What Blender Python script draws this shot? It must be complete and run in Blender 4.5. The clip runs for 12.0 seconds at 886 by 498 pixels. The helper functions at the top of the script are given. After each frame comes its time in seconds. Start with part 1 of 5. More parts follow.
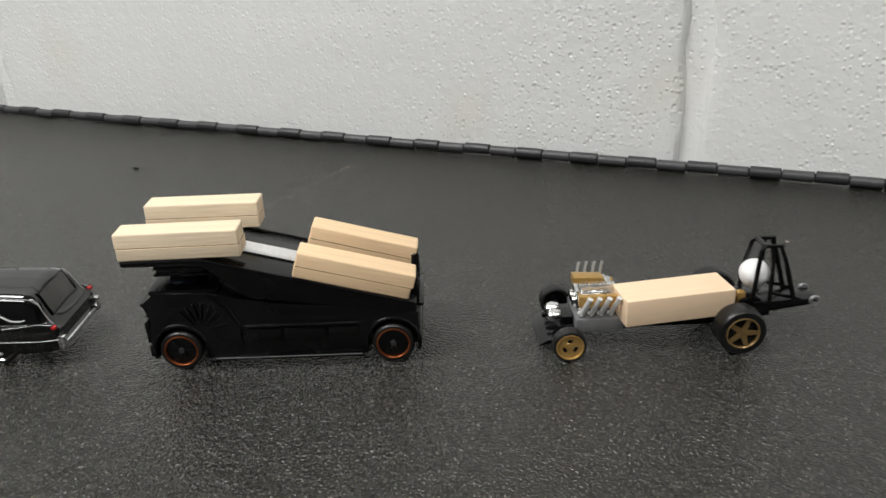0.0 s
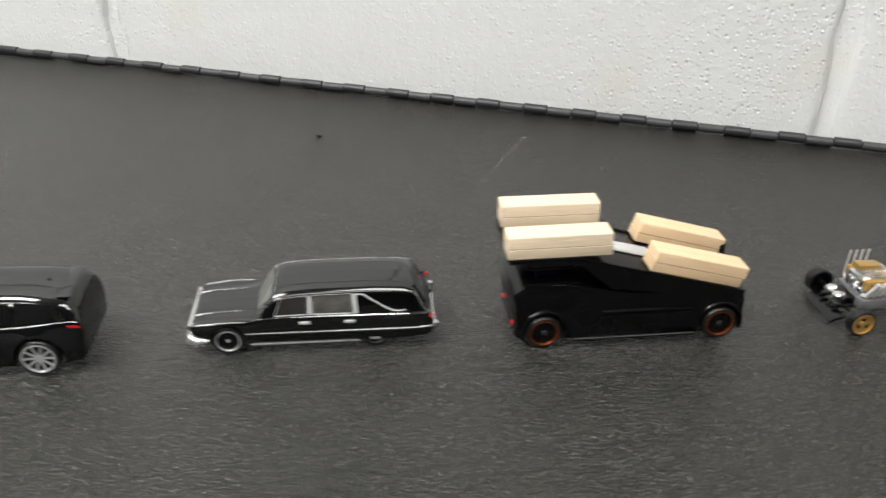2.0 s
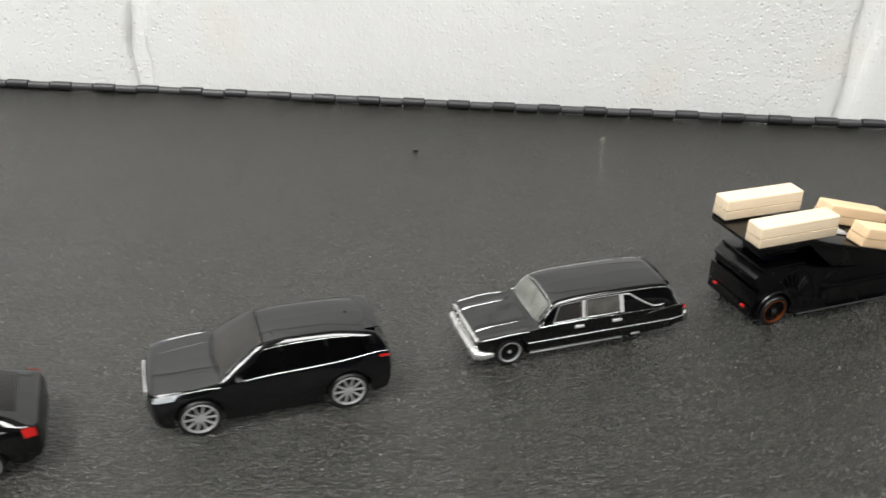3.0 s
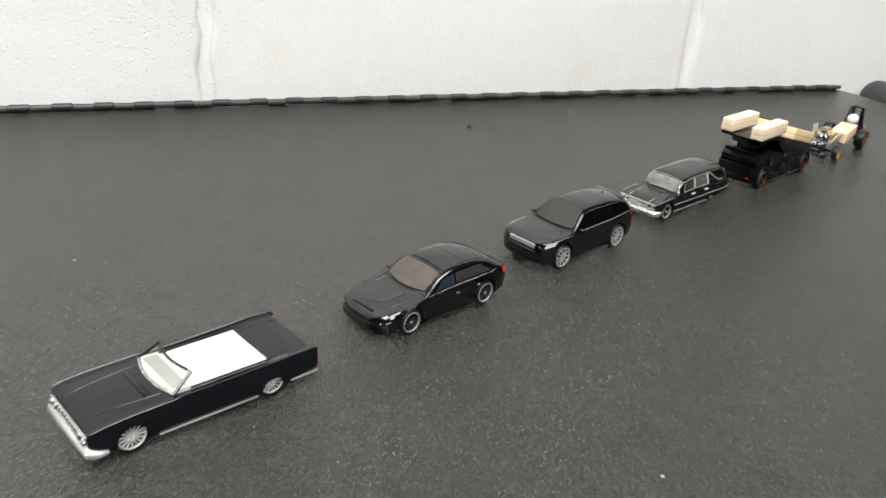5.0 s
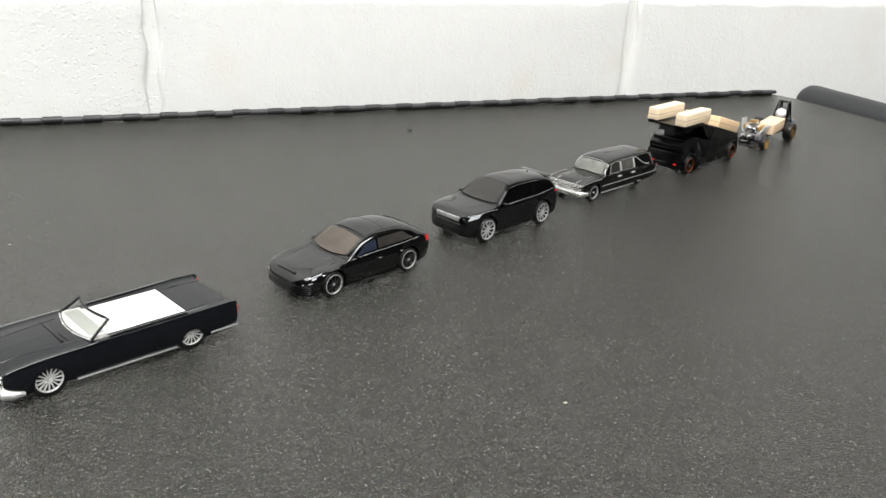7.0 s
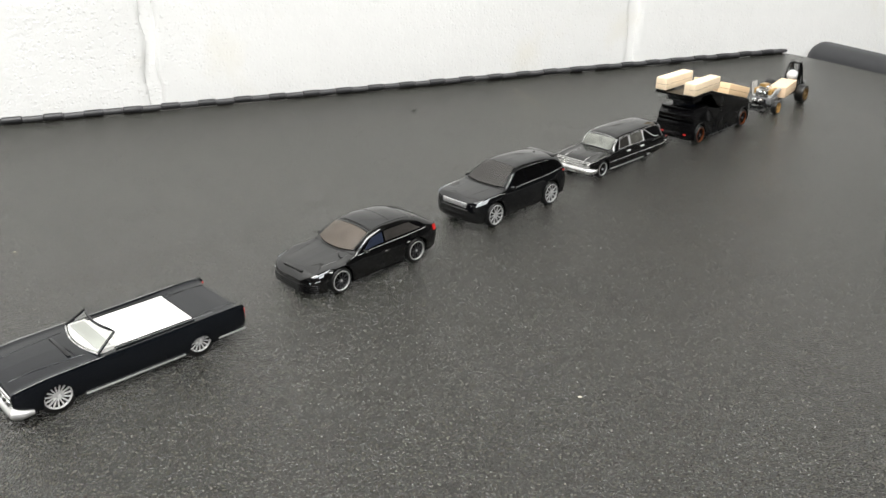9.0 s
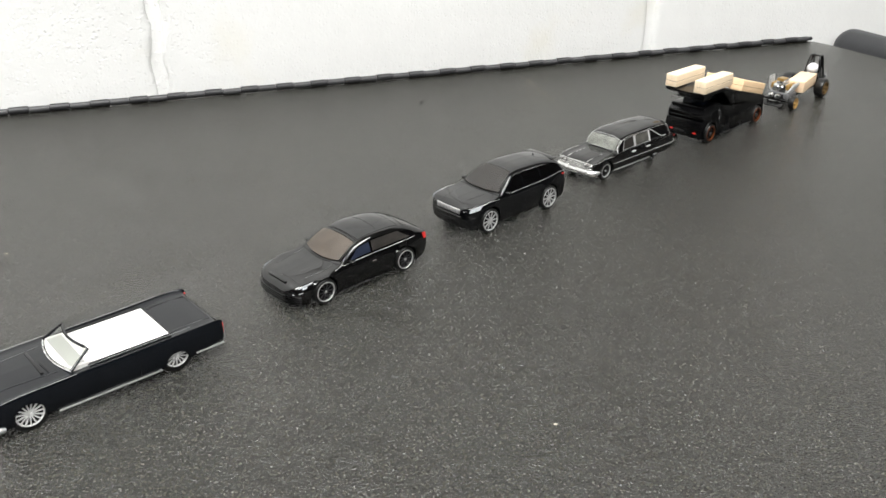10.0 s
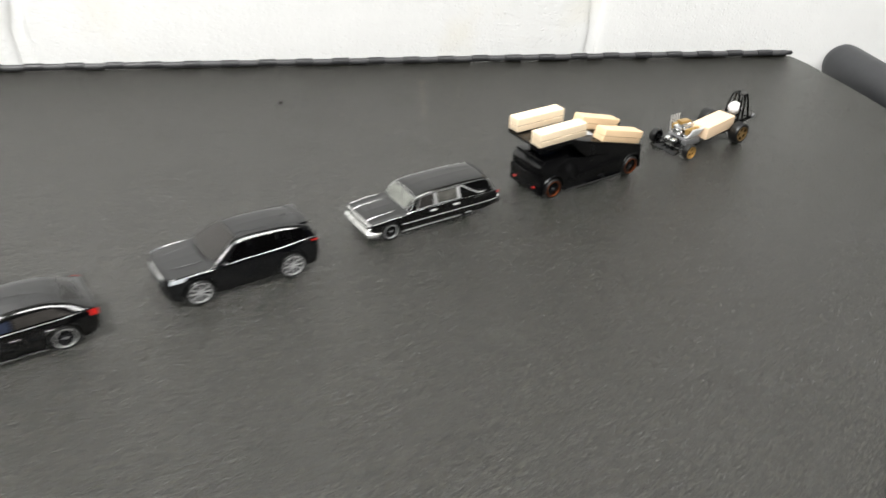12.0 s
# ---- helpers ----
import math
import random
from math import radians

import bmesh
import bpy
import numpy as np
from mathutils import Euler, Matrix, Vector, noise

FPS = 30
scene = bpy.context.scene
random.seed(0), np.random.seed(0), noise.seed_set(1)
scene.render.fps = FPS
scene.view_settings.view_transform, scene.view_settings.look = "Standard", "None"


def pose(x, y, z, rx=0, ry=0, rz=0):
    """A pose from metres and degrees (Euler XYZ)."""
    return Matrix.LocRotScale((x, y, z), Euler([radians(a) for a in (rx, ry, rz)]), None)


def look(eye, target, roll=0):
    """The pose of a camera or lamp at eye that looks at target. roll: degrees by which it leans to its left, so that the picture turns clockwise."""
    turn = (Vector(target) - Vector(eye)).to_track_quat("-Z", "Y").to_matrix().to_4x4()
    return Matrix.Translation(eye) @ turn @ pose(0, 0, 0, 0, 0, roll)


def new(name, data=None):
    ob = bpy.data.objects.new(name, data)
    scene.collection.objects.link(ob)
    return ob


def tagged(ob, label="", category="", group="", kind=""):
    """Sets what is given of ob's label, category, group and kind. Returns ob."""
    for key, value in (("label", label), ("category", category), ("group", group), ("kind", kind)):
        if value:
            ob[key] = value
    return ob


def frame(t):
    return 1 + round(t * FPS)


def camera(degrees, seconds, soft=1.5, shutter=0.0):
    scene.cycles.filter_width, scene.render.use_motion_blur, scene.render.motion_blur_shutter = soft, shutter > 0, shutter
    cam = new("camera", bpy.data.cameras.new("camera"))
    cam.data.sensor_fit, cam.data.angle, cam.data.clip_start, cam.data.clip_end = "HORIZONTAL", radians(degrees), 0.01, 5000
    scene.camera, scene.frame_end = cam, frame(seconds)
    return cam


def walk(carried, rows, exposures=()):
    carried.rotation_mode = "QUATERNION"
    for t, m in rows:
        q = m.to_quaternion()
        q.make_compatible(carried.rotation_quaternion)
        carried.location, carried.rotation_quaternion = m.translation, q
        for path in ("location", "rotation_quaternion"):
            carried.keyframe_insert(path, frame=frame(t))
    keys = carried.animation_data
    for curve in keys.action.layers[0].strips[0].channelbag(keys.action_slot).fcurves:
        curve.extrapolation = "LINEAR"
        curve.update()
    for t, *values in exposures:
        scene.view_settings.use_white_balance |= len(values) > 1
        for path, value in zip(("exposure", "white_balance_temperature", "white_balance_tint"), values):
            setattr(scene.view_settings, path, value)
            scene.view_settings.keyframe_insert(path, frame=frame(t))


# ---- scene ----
cam = camera(54.81, 12.0, soft=1.5, shutter=0.35)
PATH = [
    (0, (0.2351, -0.3896, 0.1191), (0.0754, 0.0012, -0.0636), -2.21),
    (0.5, (0.2539, -0.4044, 0.1277), (0.0795, -0.0179, -0.0505), -3.08),
    (1, (0.2567, -0.3977, 0.1298), (0.0745, -0.0171, -0.0535), -3.19),
    (1.5, (0.2092, -0.4156, 0.1385), (0.0582, -0.0335, -0.0683), -2.18),
    (2, (0.1199, -0.4506, 0.1584), (0.0156, -0.0636, -0.0674), 0.80),
    (2.5, (0.0484, -0.4719, 0.1616), (0.0010, -0.0732, -0.0629), 2.01),
    (3, (-0.0138, -0.4848, 0.1655), (-0.0266, -0.0830, -0.0581), 1.75),
    (3.5, (-0.0831, -0.5109, 0.1685), (-0.0338, -0.1093, -0.0503), 0.43),
    (3.7, (-0.1152, -0.5182, 0.1663), (-0.0401, -0.1202, -0.0518), 0.60),
    (5.3, (-0.3033, -0.6411, 0.1823), (-0.1236, -0.2639, -0.0102), 5.50),
    (5.5, (-0.3088, -0.6545, 0.1852), (-0.1227, -0.2793, -0.0051), 5.48),
    (6, (-0.2884, -0.6557, 0.1541), (-0.1057, -0.2688, -0.0149), 3.10),
    (6.5, (-0.2742, -0.6546, 0.1489), (-0.0916, -0.2665, -0.0175), 3.17),
    (7, (-0.2689, -0.6483, 0.1515), (-0.0902, -0.2605, -0.0197), 3.14),
    (9, (-0.2632, -0.6406, 0.1589), (-0.0935, -0.2567, -0.0294), 0.35),
    (9.5, (-0.2548, -0.6405, 0.1621), (-0.0933, -0.2559, -0.0318), -0.27),
    (10, (-0.2420, -0.6360, 0.1715), (-0.0900, -0.2519, -0.0310), 0.22),
    (10.5, (-0.2300, -0.6336, 0.1677), (-0.0878, -0.2456, -0.0342), 0.53),
    (11, (-0.2097, -0.6295, 0.1729), (-0.0822, -0.2395, -0.0350), 0.83),
    (11.5, (-0.1640, -0.6566, 0.2357), (-0.0490, -0.2801, -0.0022), 2.83),
    (12, (-0.0578, -0.6083, 0.2196), (0.0352, -0.2313, -0.0271), 3.39),
]
walk(cam, [(t, look(eye, target, roll)) for t, eye, target, roll in PATH],
     exposures=[(0, 0.13), (0.5, -0.01), (1.0, 0.01), (1.5, 0.22), (2.0, 0.46), (2.5, 0.53), (3.7, 0.6), (5.3, 0.70), (7.2, 0.75), (9.5, 0.84), (11.0, 0.86), (12, 0.92)])


# ---- world, lamps, exposure ----
MM = 0.001
world = bpy.data.worlds.new("world")
world.use_nodes = True
world.node_tree.nodes["Background"].inputs[0].default_value = (0.9, 0.95, 1.0, 1)
world.node_tree.nodes["Background"].inputs[1].default_value = 0.3
scene.world = world

WALL_Y = -0.0060         # front face of the block wall
FLOOR_Z = -0.74
CEIL_Z = 1.9
LAMPS = [(-0.9, -1.0, 38.0), (0.9, -1.2, 16.0), (-0.6, -2.8, 32.0)]   # ceiling troffers: x, y, watts
for lx, ly, watts in LAMPS:
    lamp = bpy.data.lights.new("troffer_light", "AREA")
    lamp.shape, lamp.size, lamp.size_y = "RECTANGLE", 1.16, 0.56
    lamp.energy, lamp.color = watts, (1.0, 1.0, 0.985)
    new("troffer_light", lamp).matrix_world = pose(lx, ly, CEIL_Z - 0.035)


# ---- materials ----
def material(name, base, rough=0.5, metal=0.0, vary=0.12, grain=400.0, bump=0.0, bump_scale=None, coat=0.0, stretch=(1, 1, 1), rough_vary=0.15, spec=0.5):
    """A surface with variation of colour, gloss and relief at two scales (scales are per metre)."""
    m = bpy.data.materials.new(name)
    m.use_nodes = True
    nt = m.node_tree
    b = nt.nodes["Principled BSDF"]
    tc = nt.nodes.new("ShaderNodeTexCoord")
    mp = nt.nodes.new("ShaderNodeMapping")
    mp.inputs["Scale"].default_value = stretch
    nt.links.new(tc.outputs["Object"], mp.inputs[0])

    def noise_at(scale, detail=4.0):
        n = nt.nodes.new("ShaderNodeTexNoise")
        n.inputs["Scale"].default_value = scale
        n.inputs["Detail"].default_value = detail
        nt.links.new(mp.outputs[0], n.inputs["Vector"])
        return n

    fine, broad = noise_at(grain), noise_at(grain * 0.12, 3.0)
    mixed = nt.nodes.new("ShaderNodeMath")
    mixed.operation = "ADD"
    nt.links.new(fine.outputs["Fac"], mixed.inputs[0])
    nt.links.new(broad.outputs["Fac"], mixed.inputs[1])
    ramp = nt.nodes.new("ShaderNodeMapRange")
    ramp.inputs["From Min"].default_value, ramp.inputs["From Max"].default_value = 0.6, 1.4
    ramp.inputs["To Min"].default_value, ramp.inputs["To Max"].default_value = 1 - vary, 1 + vary
    nt.links.new(mixed.outputs[0], ramp.inputs["Value"])
    tint = nt.nodes.new("ShaderNodeMix")
    tint.data_type, tint.blend_type = "RGBA", "MULTIPLY"
    tint.inputs["Factor"].default_value = 1.0
    tint.inputs["A"].default_value = (*base, 1)
    nt.links.new(ramp.outputs[0], tint.inputs["B"])
    nt.links.new(tint.outputs["Result"], b.inputs["Base Color"])
    rr = nt.nodes.new("ShaderNodeMapRange")
    rr.inputs["From Min"].default_value, rr.inputs["From Max"].default_value = 0.3, 0.7
    rr.inputs["To Min"].default_value, rr.inputs["To Max"].default_value = rough * (1 - rough_vary), rough * (1 + rough_vary)
    nt.links.new(broad.outputs["Fac"], rr.inputs["Value"])
    nt.links.new(rr.outputs[0], b.inputs["Roughness"])
    b.inputs["Metallic"].default_value = metal
    b.inputs["Coat Weight"].default_value = coat
    b.inputs["Coat Roughness"].default_value = 0.06
    b.inputs["Specular IOR Level"].default_value = spec
    if bump:
        rel = noise_at(bump_scale or grain * 2, 5.0)
        bn = nt.nodes.new("ShaderNodeBump")
        bn.inputs["Strength"].default_value = bump
        bn.inputs["Distance"].default_value = 0.0006
        nt.links.new(rel.outputs["Fac"], bn.inputs["Height"])
        nt.links.new(bn.outputs[0], b.inputs["Normal"])
    return m


def mat_sheet():
    """Black grained leathercloth: fine low pebbles with a soft sheen, pale specks coloured in for lint and for glints
    on the grain.
    """
    m = material("black_leathercloth", (0.0042, 0.0041, 0.0030), 0.45, vary=0.4, grain=160.0, spec=0.14, coat=1.0)
    nt = m.node_tree
    b = nt.nodes["Principled BSDF"]
    b.inputs["Coat IOR"].default_value = 1.58
    b.inputs["Coat Roughness"].default_value = 0.18
    b.inputs["Coat Tint"].default_value = (1.0, 0.99, 0.93, 1)
    b.inputs["Specular Tint"].default_value = (1.0, 0.99, 0.88, 1)
    tc = nt.nodes.new("ShaderNodeTexCoord")

    def tex(kind, scale, detail=None):
        n = nt.nodes.new(kind)
        n.inputs["Scale"].default_value = scale
        if detail is not None:
            n.inputs["Detail"].default_value = detail
        nt.links.new(tc.outputs["Object"], n.inputs["Vector"])
        return n

    def calc(op, a, c):
        n = nt.nodes.new("ShaderNodeMath")
        n.operation = op
        for k, v in enumerate((a, c)):
            if isinstance(v, (int, float)):
                n.inputs[k].default_value = v
            else:
                nt.links.new(v, n.inputs[k])
        return n.outputs[0]

    def span(value, lo, hi, to0=0.0, to1=1.0):
        n = nt.nodes.new("ShaderNodeMapRange")
        for name, v in (("From Min", lo), ("From Max", hi), ("To Min", to0), ("To Max", to1)):
            n.inputs[name].default_value = v
        nt.links.new(value, n.inputs["Value"])
        return n.outputs[0]

    # grain: rounded pebbles over a slow unevenness
    pebble = tex("ShaderNodeTexVoronoi", 1250.0)
    rough = tex("ShaderNodeTexNoise", 1300.0, 2.0)
    slow = tex("ShaderNodeTexNoise", 90.0, 2.0)
    height = calc("ADD", calc("MULTIPLY", pebble.outputs["Distance"], -0.8), calc("ADD", calc("MULTIPLY", rough.outputs["Fac"], 1.0), calc("MULTIPLY", slow.outputs["Fac"], 0.25)))
    bn = nt.nodes.new("ShaderNodeBump")
    bn.inputs["Strength"].default_value = 1.0
    bn.inputs["Distance"].default_value = 0.00066
    nt.links.new(height, bn.inputs["Height"])
    nt.links.new(bn.outputs[0], b.inputs["Normal"])
    nt.links.new(bn.outputs[0], b.inputs["Coat Normal"])
    # pale specks of two sizes, thicker in some patches: lint, and grain glints put into the colour
    patch = span(tex("ShaderNodeTexNoise", 16.0, 3.0).outputs["Fac"], 0.35, 0.65, 0.75, 1.0)
    masks = []
    for scale, keep, size, weight in ((560.0, 0.84, 0.22, 0.2), (1000.0, 0.05, 0.45, 0.27)):
        cells = tex("ShaderNodeTexVoronoi", scale)
        split = nt.nodes.new("ShaderNodeSeparateColor")
        nt.links.new(cells.outputs["Color"], split.inputs[0])
        chosen = span(split.outputs[0], keep, 1.0)
        near = span(cells.outputs["Distance"], size, size * 0.4)
        masks.append(calc("MULTIPLY", calc("MULTIPLY", chosen, near), weight))
    amount = calc("MULTIPLY", calc("MAXIMUM", masks[0], masks[1]), patch)
    mix = nt.nodes.new("ShaderNodeMix")
    mix.data_type = "RGBA"
    mix.inputs["B"].default_value = (0.28, 0.27, 0.22, 1)
    nt.links.new(amount, mix.inputs["Factor"])
    nt.links.new(b.inputs["Base Color"].links[0].from_socket, mix.inputs["A"])
    nt.links.new(mix.outputs["Result"], b.inputs["Base Color"])
    return m


def painted_block():
    """Thick white paint over concrete block: small pits, crumbs and cream stains."""
    m = material("white_block_paint", (0.83, 0.83, 0.815), 0.5, vary=0.025, grain=60.0)
    nt = m.node_tree
    b = nt.nodes["Principled BSDF"]
    geo = nt.nodes.new("ShaderNodeNewGeometry")

    def tex(kind, scale, detail=None):
        n = nt.nodes.new(kind)
        n.inputs["Scale"].default_value = scale
        if detail is not None:
            n.inputs["Detail"].default_value = detail
        nt.links.new(geo.outputs["Position"], n.inputs["Vector"])
        return n

    def span(value, lo, hi, to0, to1):
        n = nt.nodes.new("ShaderNodeMapRange")
        for name, v in (("From Min", lo), ("From Max", hi), ("To Min", to0), ("To Max", to1)):
            n.inputs[name].default_value = v
        nt.links.new(value, n.inputs["Value"])
        return n.outputs[0]

    def calc(op, a, c):
        n = nt.nodes.new("ShaderNodeMath")
        n.operation = op
        nt.links.new(a, n.inputs[0])
        nt.links.new(c, n.inputs[1])
        return n.outputs[0]

    def dots(scale, keep, size):
        """Scattered round marks: some of the cells, round their middles."""
        cells = tex("ShaderNodeTexVoronoi", scale)
        pick = nt.nodes.new("ShaderNodeSeparateColor")
        nt.links.new(cells.outputs["Color"], pick.inputs[0])
        return calc("MULTIPLY", span(pick.outputs[0], keep, 1.0, 0.0, 1.0), span(cells.outputs["Distance"], size, size * 0.3, 0.0, 1.0))

    lumps = tex("ShaderNodeTexNoise", 260.0, 4.0)
    where = span(tex("ShaderNodeTexNoise", 11.0, 3.0).outputs["Fac"], 0.38, 0.62, 0.35, 1.0)
    marks = calc("SUBTRACT", dots(430.0, 0.35, 0.42), dots(360.0, 0.3, 0.42))
    height = calc("ADD", lumps.outputs["Fac"], calc("MULTIPLY", marks, where))
    bn = nt.nodes.new("ShaderNodeBump")
    bn.inputs["Strength"].default_value = 0.4
    bn.inputs["Distance"].default_value = 0.0009
    nt.links.new(height, bn.inputs["Height"])
    nt.links.new(bn.outputs[0], b.inputs["Normal"])
    stain = span(tex("ShaderNodeTexNoise", 17.0, 4.0).outputs["Fac"], 0.58, 0.75, 0.0, 0.5)
    mix = nt.nodes.new("ShaderNodeMix")
    mix.data_type = "RGBA"
    mix.inputs["B"].default_value = (0.80, 0.775, 0.69, 1)
    nt.links.new(stain, mix.inputs["Factor"])
    nt.links.new(b.inputs["Base Color"].links[0].from_socket, mix.inputs["A"])
    nt.links.new(mix.outputs["Result"], b.inputs["Base Color"])
    return m


def wood(name, base):
    m = material(name, base, 0.62, vary=0.13, grain=700.0, bump=0.22, bump_scale=1500.0, stretch=(0.06, 1, 1))
    return m


def glass(name, tint):
    """A thin clear sheet: tinted see-through with a gloss that grows at shallow angles."""
    m = bpy.data.materials.new(name)
    m.use_nodes = True
    nt = m.node_tree
    nt.nodes.remove(nt.nodes["Principled BSDF"])
    clear = nt.nodes.new("ShaderNodeBsdfTransparent")
    clear.inputs["Color"].default_value = (*tint, 1)
    gloss = nt.nodes.new("ShaderNodeBsdfGlossy")
    n = nt.nodes.new("ShaderNodeTexNoise")
    n.inputs["Scale"].default_value = 200.0
    r = nt.nodes.new("ShaderNodeMapRange")
    r.inputs["To Min"].default_value, r.inputs["To Max"].default_value = 0.02, 0.09
    nt.links.new(n.outputs["Fac"], r.inputs["Value"])
    nt.links.new(r.outputs[0], gloss.inputs["Roughness"])
    lw = nt.nodes.new("ShaderNodeLayerWeight")
    lw.inputs["Blend"].default_value = 0.5
    power = nt.nodes.new("ShaderNodeMath")
    power.operation = "POWER"
    power.inputs[1].default_value = 4.0
    nt.links.new(lw.outputs["Facing"], power.inputs[0])
    fac = nt.nodes.new("ShaderNodeMapRange")
    fac.inputs["To Min"].default_value, fac.inputs["To Max"].default_value = 0.045, 0.95
    nt.links.new(power.outputs[0], fac.inputs["Value"])
    mix = nt.nodes.new("ShaderNodeMixShader")
    nt.links.new(fac.outputs[0], mix.inputs["Fac"])
    nt.links.new(clear.outputs[0], mix.inputs[1])
    nt.links.new(gloss.outputs[0], mix.inputs[2])
    nt.links.new(mix.outputs[0], nt.nodes["Material Output"].inputs["Surface"])
    return m


def glow(name, colour, strength):
    m = bpy.data.materials.new(name)
    m.use_nodes = True
    b = m.node_tree.nodes["Principled BSDF"]
    b.inputs["Base Color"].default_value = (0.8, 0.8, 0.8, 1)
    b.inputs["Emission Color"].default_value = (*colour, 1)
    b.inputs["Emission Strength"].default_value = strength
    return m


MAT = mat_sheet()
BLOCK = painted_block()
# near-black colour for unseen walls, so car sides reflect little light
DIMWALL = material("dark_unseen_plaster", (0.032, 0.031, 0.03), 0.7, vary=0.08, grain=12.0)
PLASTER = material("room_plaster", (0.72, 0.71, 0.68), 0.7, vary=0.05, grain=12.0)
FLOORING = material("grey_floor", (0.05, 0.049, 0.047), 0.5, vary=0.15, grain=30.0)
DIFFUSER = glow("troffer_diffuser", (1.0, 0.985, 0.95), 2.0)
STEEL_BLACK = material("black_painted_steel", (0.025, 0.025, 0.027), 0.4, vary=0.2, grain=700.0, bump=0.15)
STEEL_GREY = material("lighter_black_steel", (0.05, 0.05, 0.052), 0.42, vary=0.25, grain=700.0, bump=0.15)
RUBBER_BAR = material("black_rubber", (0.03, 0.031, 0.034), 0.45, vary=0.15, grain=250.0, bump=0.1)
GLOSS = material("gloss_black_paint", (0.0016, 0.0016, 0.0018), 0.06, vary=0.2, grain=500.0, spec=0.85)
ROVER = material("gloss_black_enamel", (0.0016, 0.0018, 0.0024), 0.06, vary=0.2, grain=500.0, spec=0.85)
SATIN = material("satin_charcoal_paint", (0.0036, 0.0046, 0.0066), 0.2, vary=0.2, grain=900.0, bump=0.06, spec=0.42)
FLATBLACK = material("matt_black_casting", (0.0014, 0.0014, 0.0017), 0.25, vary=0.3, grain=600.0, bump=0.12, spec=0.45)
TYRE = material("black_tyre", (0.005, 0.005, 0.005), 0.4, vary=0.2, grain=900.0)
CHROME = material("bright_plating", (0.82, 0.82, 0.82), 0.14, 1.0, vary=0.08, grain=900.0)
SILVER = material("silver_paint", (0.68, 0.68, 0.67), 0.3, 0.7, vary=0.1, grain=900.0)
TRIM = material("bright_trim", (0.78, 0.78, 0.77), 0.25, 0.35, vary=0.1, grain=900.0)
PLATE = material("worn_bright_plating", (0.74, 0.74, 0.72), 0.2, 0.75, vary=0.45, grain=420.0, bump=0.5, bump_scale=700.0)
RAMP = material("ribbed_silver", (0.8, 0.8, 0.8), 0.35, 0.3, vary=0.15, grain=900.0)
GOLD = material("gold_plating", (0.5, 0.31, 0.1), 0.3, 0.55, vary=0.15, grain=900.0)
BRONZE = material("dull_gold_plating", (0.22, 0.14, 0.055), 0.34, 0.5, vary=0.25, grain=900.0)
COPPER = material("orange_foil", (0.28, 0.075, 0.022), 0.32, 0.8, vary=0.15, grain=900.0)
GUNMETAL = material("grey_casting", (0.24, 0.24, 0.245), 0.4, 0.5, vary=0.15, grain=900.0)
LAMP = material("bright_lamp_lens", (0.78, 0.82, 0.86), 0.12, 0.35, vary=0.45, grain=900.0)
RIM = material("silver_rim_paint", (0.56, 0.56, 0.56), 0.3, 0.5, vary=0.2, grain=900.0)
RED = material("red_lamp_paint", (0.55, 0.015, 0.012), 0.3, vary=0.1, grain=900.0, coat=0.4)
WHITEPLASTIC = material("white_plastic", (0.8, 0.79, 0.76), 0.35, vary=0.04, grain=500.0)
BONE = material("white_enamel", (0.82, 0.82, 0.82), 0.4, vary=0.04, grain=600.0)
BLUESEAT = material("blue_interior", (0.035, 0.048, 0.09), 0.5, vary=0.8, grain=260.0)
TAN = material("tan_interior", (0.2, 0.165, 0.135), 0.6, vary=0.5, grain=260.0)
GREYTRIM = material("grey_interior", (0.06, 0.056, 0.052), 0.6, vary=0.5, grain=260.0)
# grey version of the white interior plastic, with shade put into its colour
SHADED_WHITE = material("shaded_white_plastic", (0.4, 0.4, 0.38), 0.5, vary=0.15, grain=400.0)
PALE = material("pale_interior", (0.17, 0.17, 0.155), 0.5, vary=0.8, grain=260.0)
BLUEGLASS = material("dark_blue_plastic", (0.004, 0.007, 0.017), 0.1, vary=0.2, grain=400.0, coat=0.4)
CLEAR = glass("clear_plastic", (0.95, 0.97, 0.95))
TINTED = glass("tinted_plastic", (0.78, 0.8, 0.77))
SMOKE = glass("smoked_plastic", (0.42, 0.41, 0.4))
WOODA = wood("pale_basswood", (0.86, 0.70, 0.50))
WOODB = wood("pale_maple", (0.82, 0.59, 0.36))
WOODC = material("pinkish_planed_wood", (0.83, 0.62, 0.42), 0.6, vary=0.07, grain=500.0, bump=0.1, bump_scale=1500.0, stretch=(0.1, 1, 1))
GLUE = material("glue_line", (0.22, 0.12, 0.05), 0.6, vary=0.3, grain=600.0)
DUST = material("dust", (0.42, 0.38, 0.31), 0.8, vary=0.3, grain=900.0)


# ---- building helpers (things are drawn in millimetres) ----
def part(name, bm, mat, parent=None, label="", smooth=True, scale=MM):
    bmesh.ops.recalc_face_normals(bm, faces=bm.faces)
    bmesh.ops.scale(bm, vec=(scale,) * 3, verts=bm.verts)
    for f in bm.faces:
        f.smooth = smooth
    me = bpy.data.meshes.new(name)
    bm.to_mesh(me)
    bm.free()
    for mt in (mat if isinstance(mat, (list, tuple)) else [mat]):
        me.materials.append(mt)
    if smooth:
        me.set_sharp_from_angle(angle=radians(38))
    ob = new(name, me)
    if parent is not None:
        ob.parent = parent
    if label:
        ob["label"] = label
    return ob


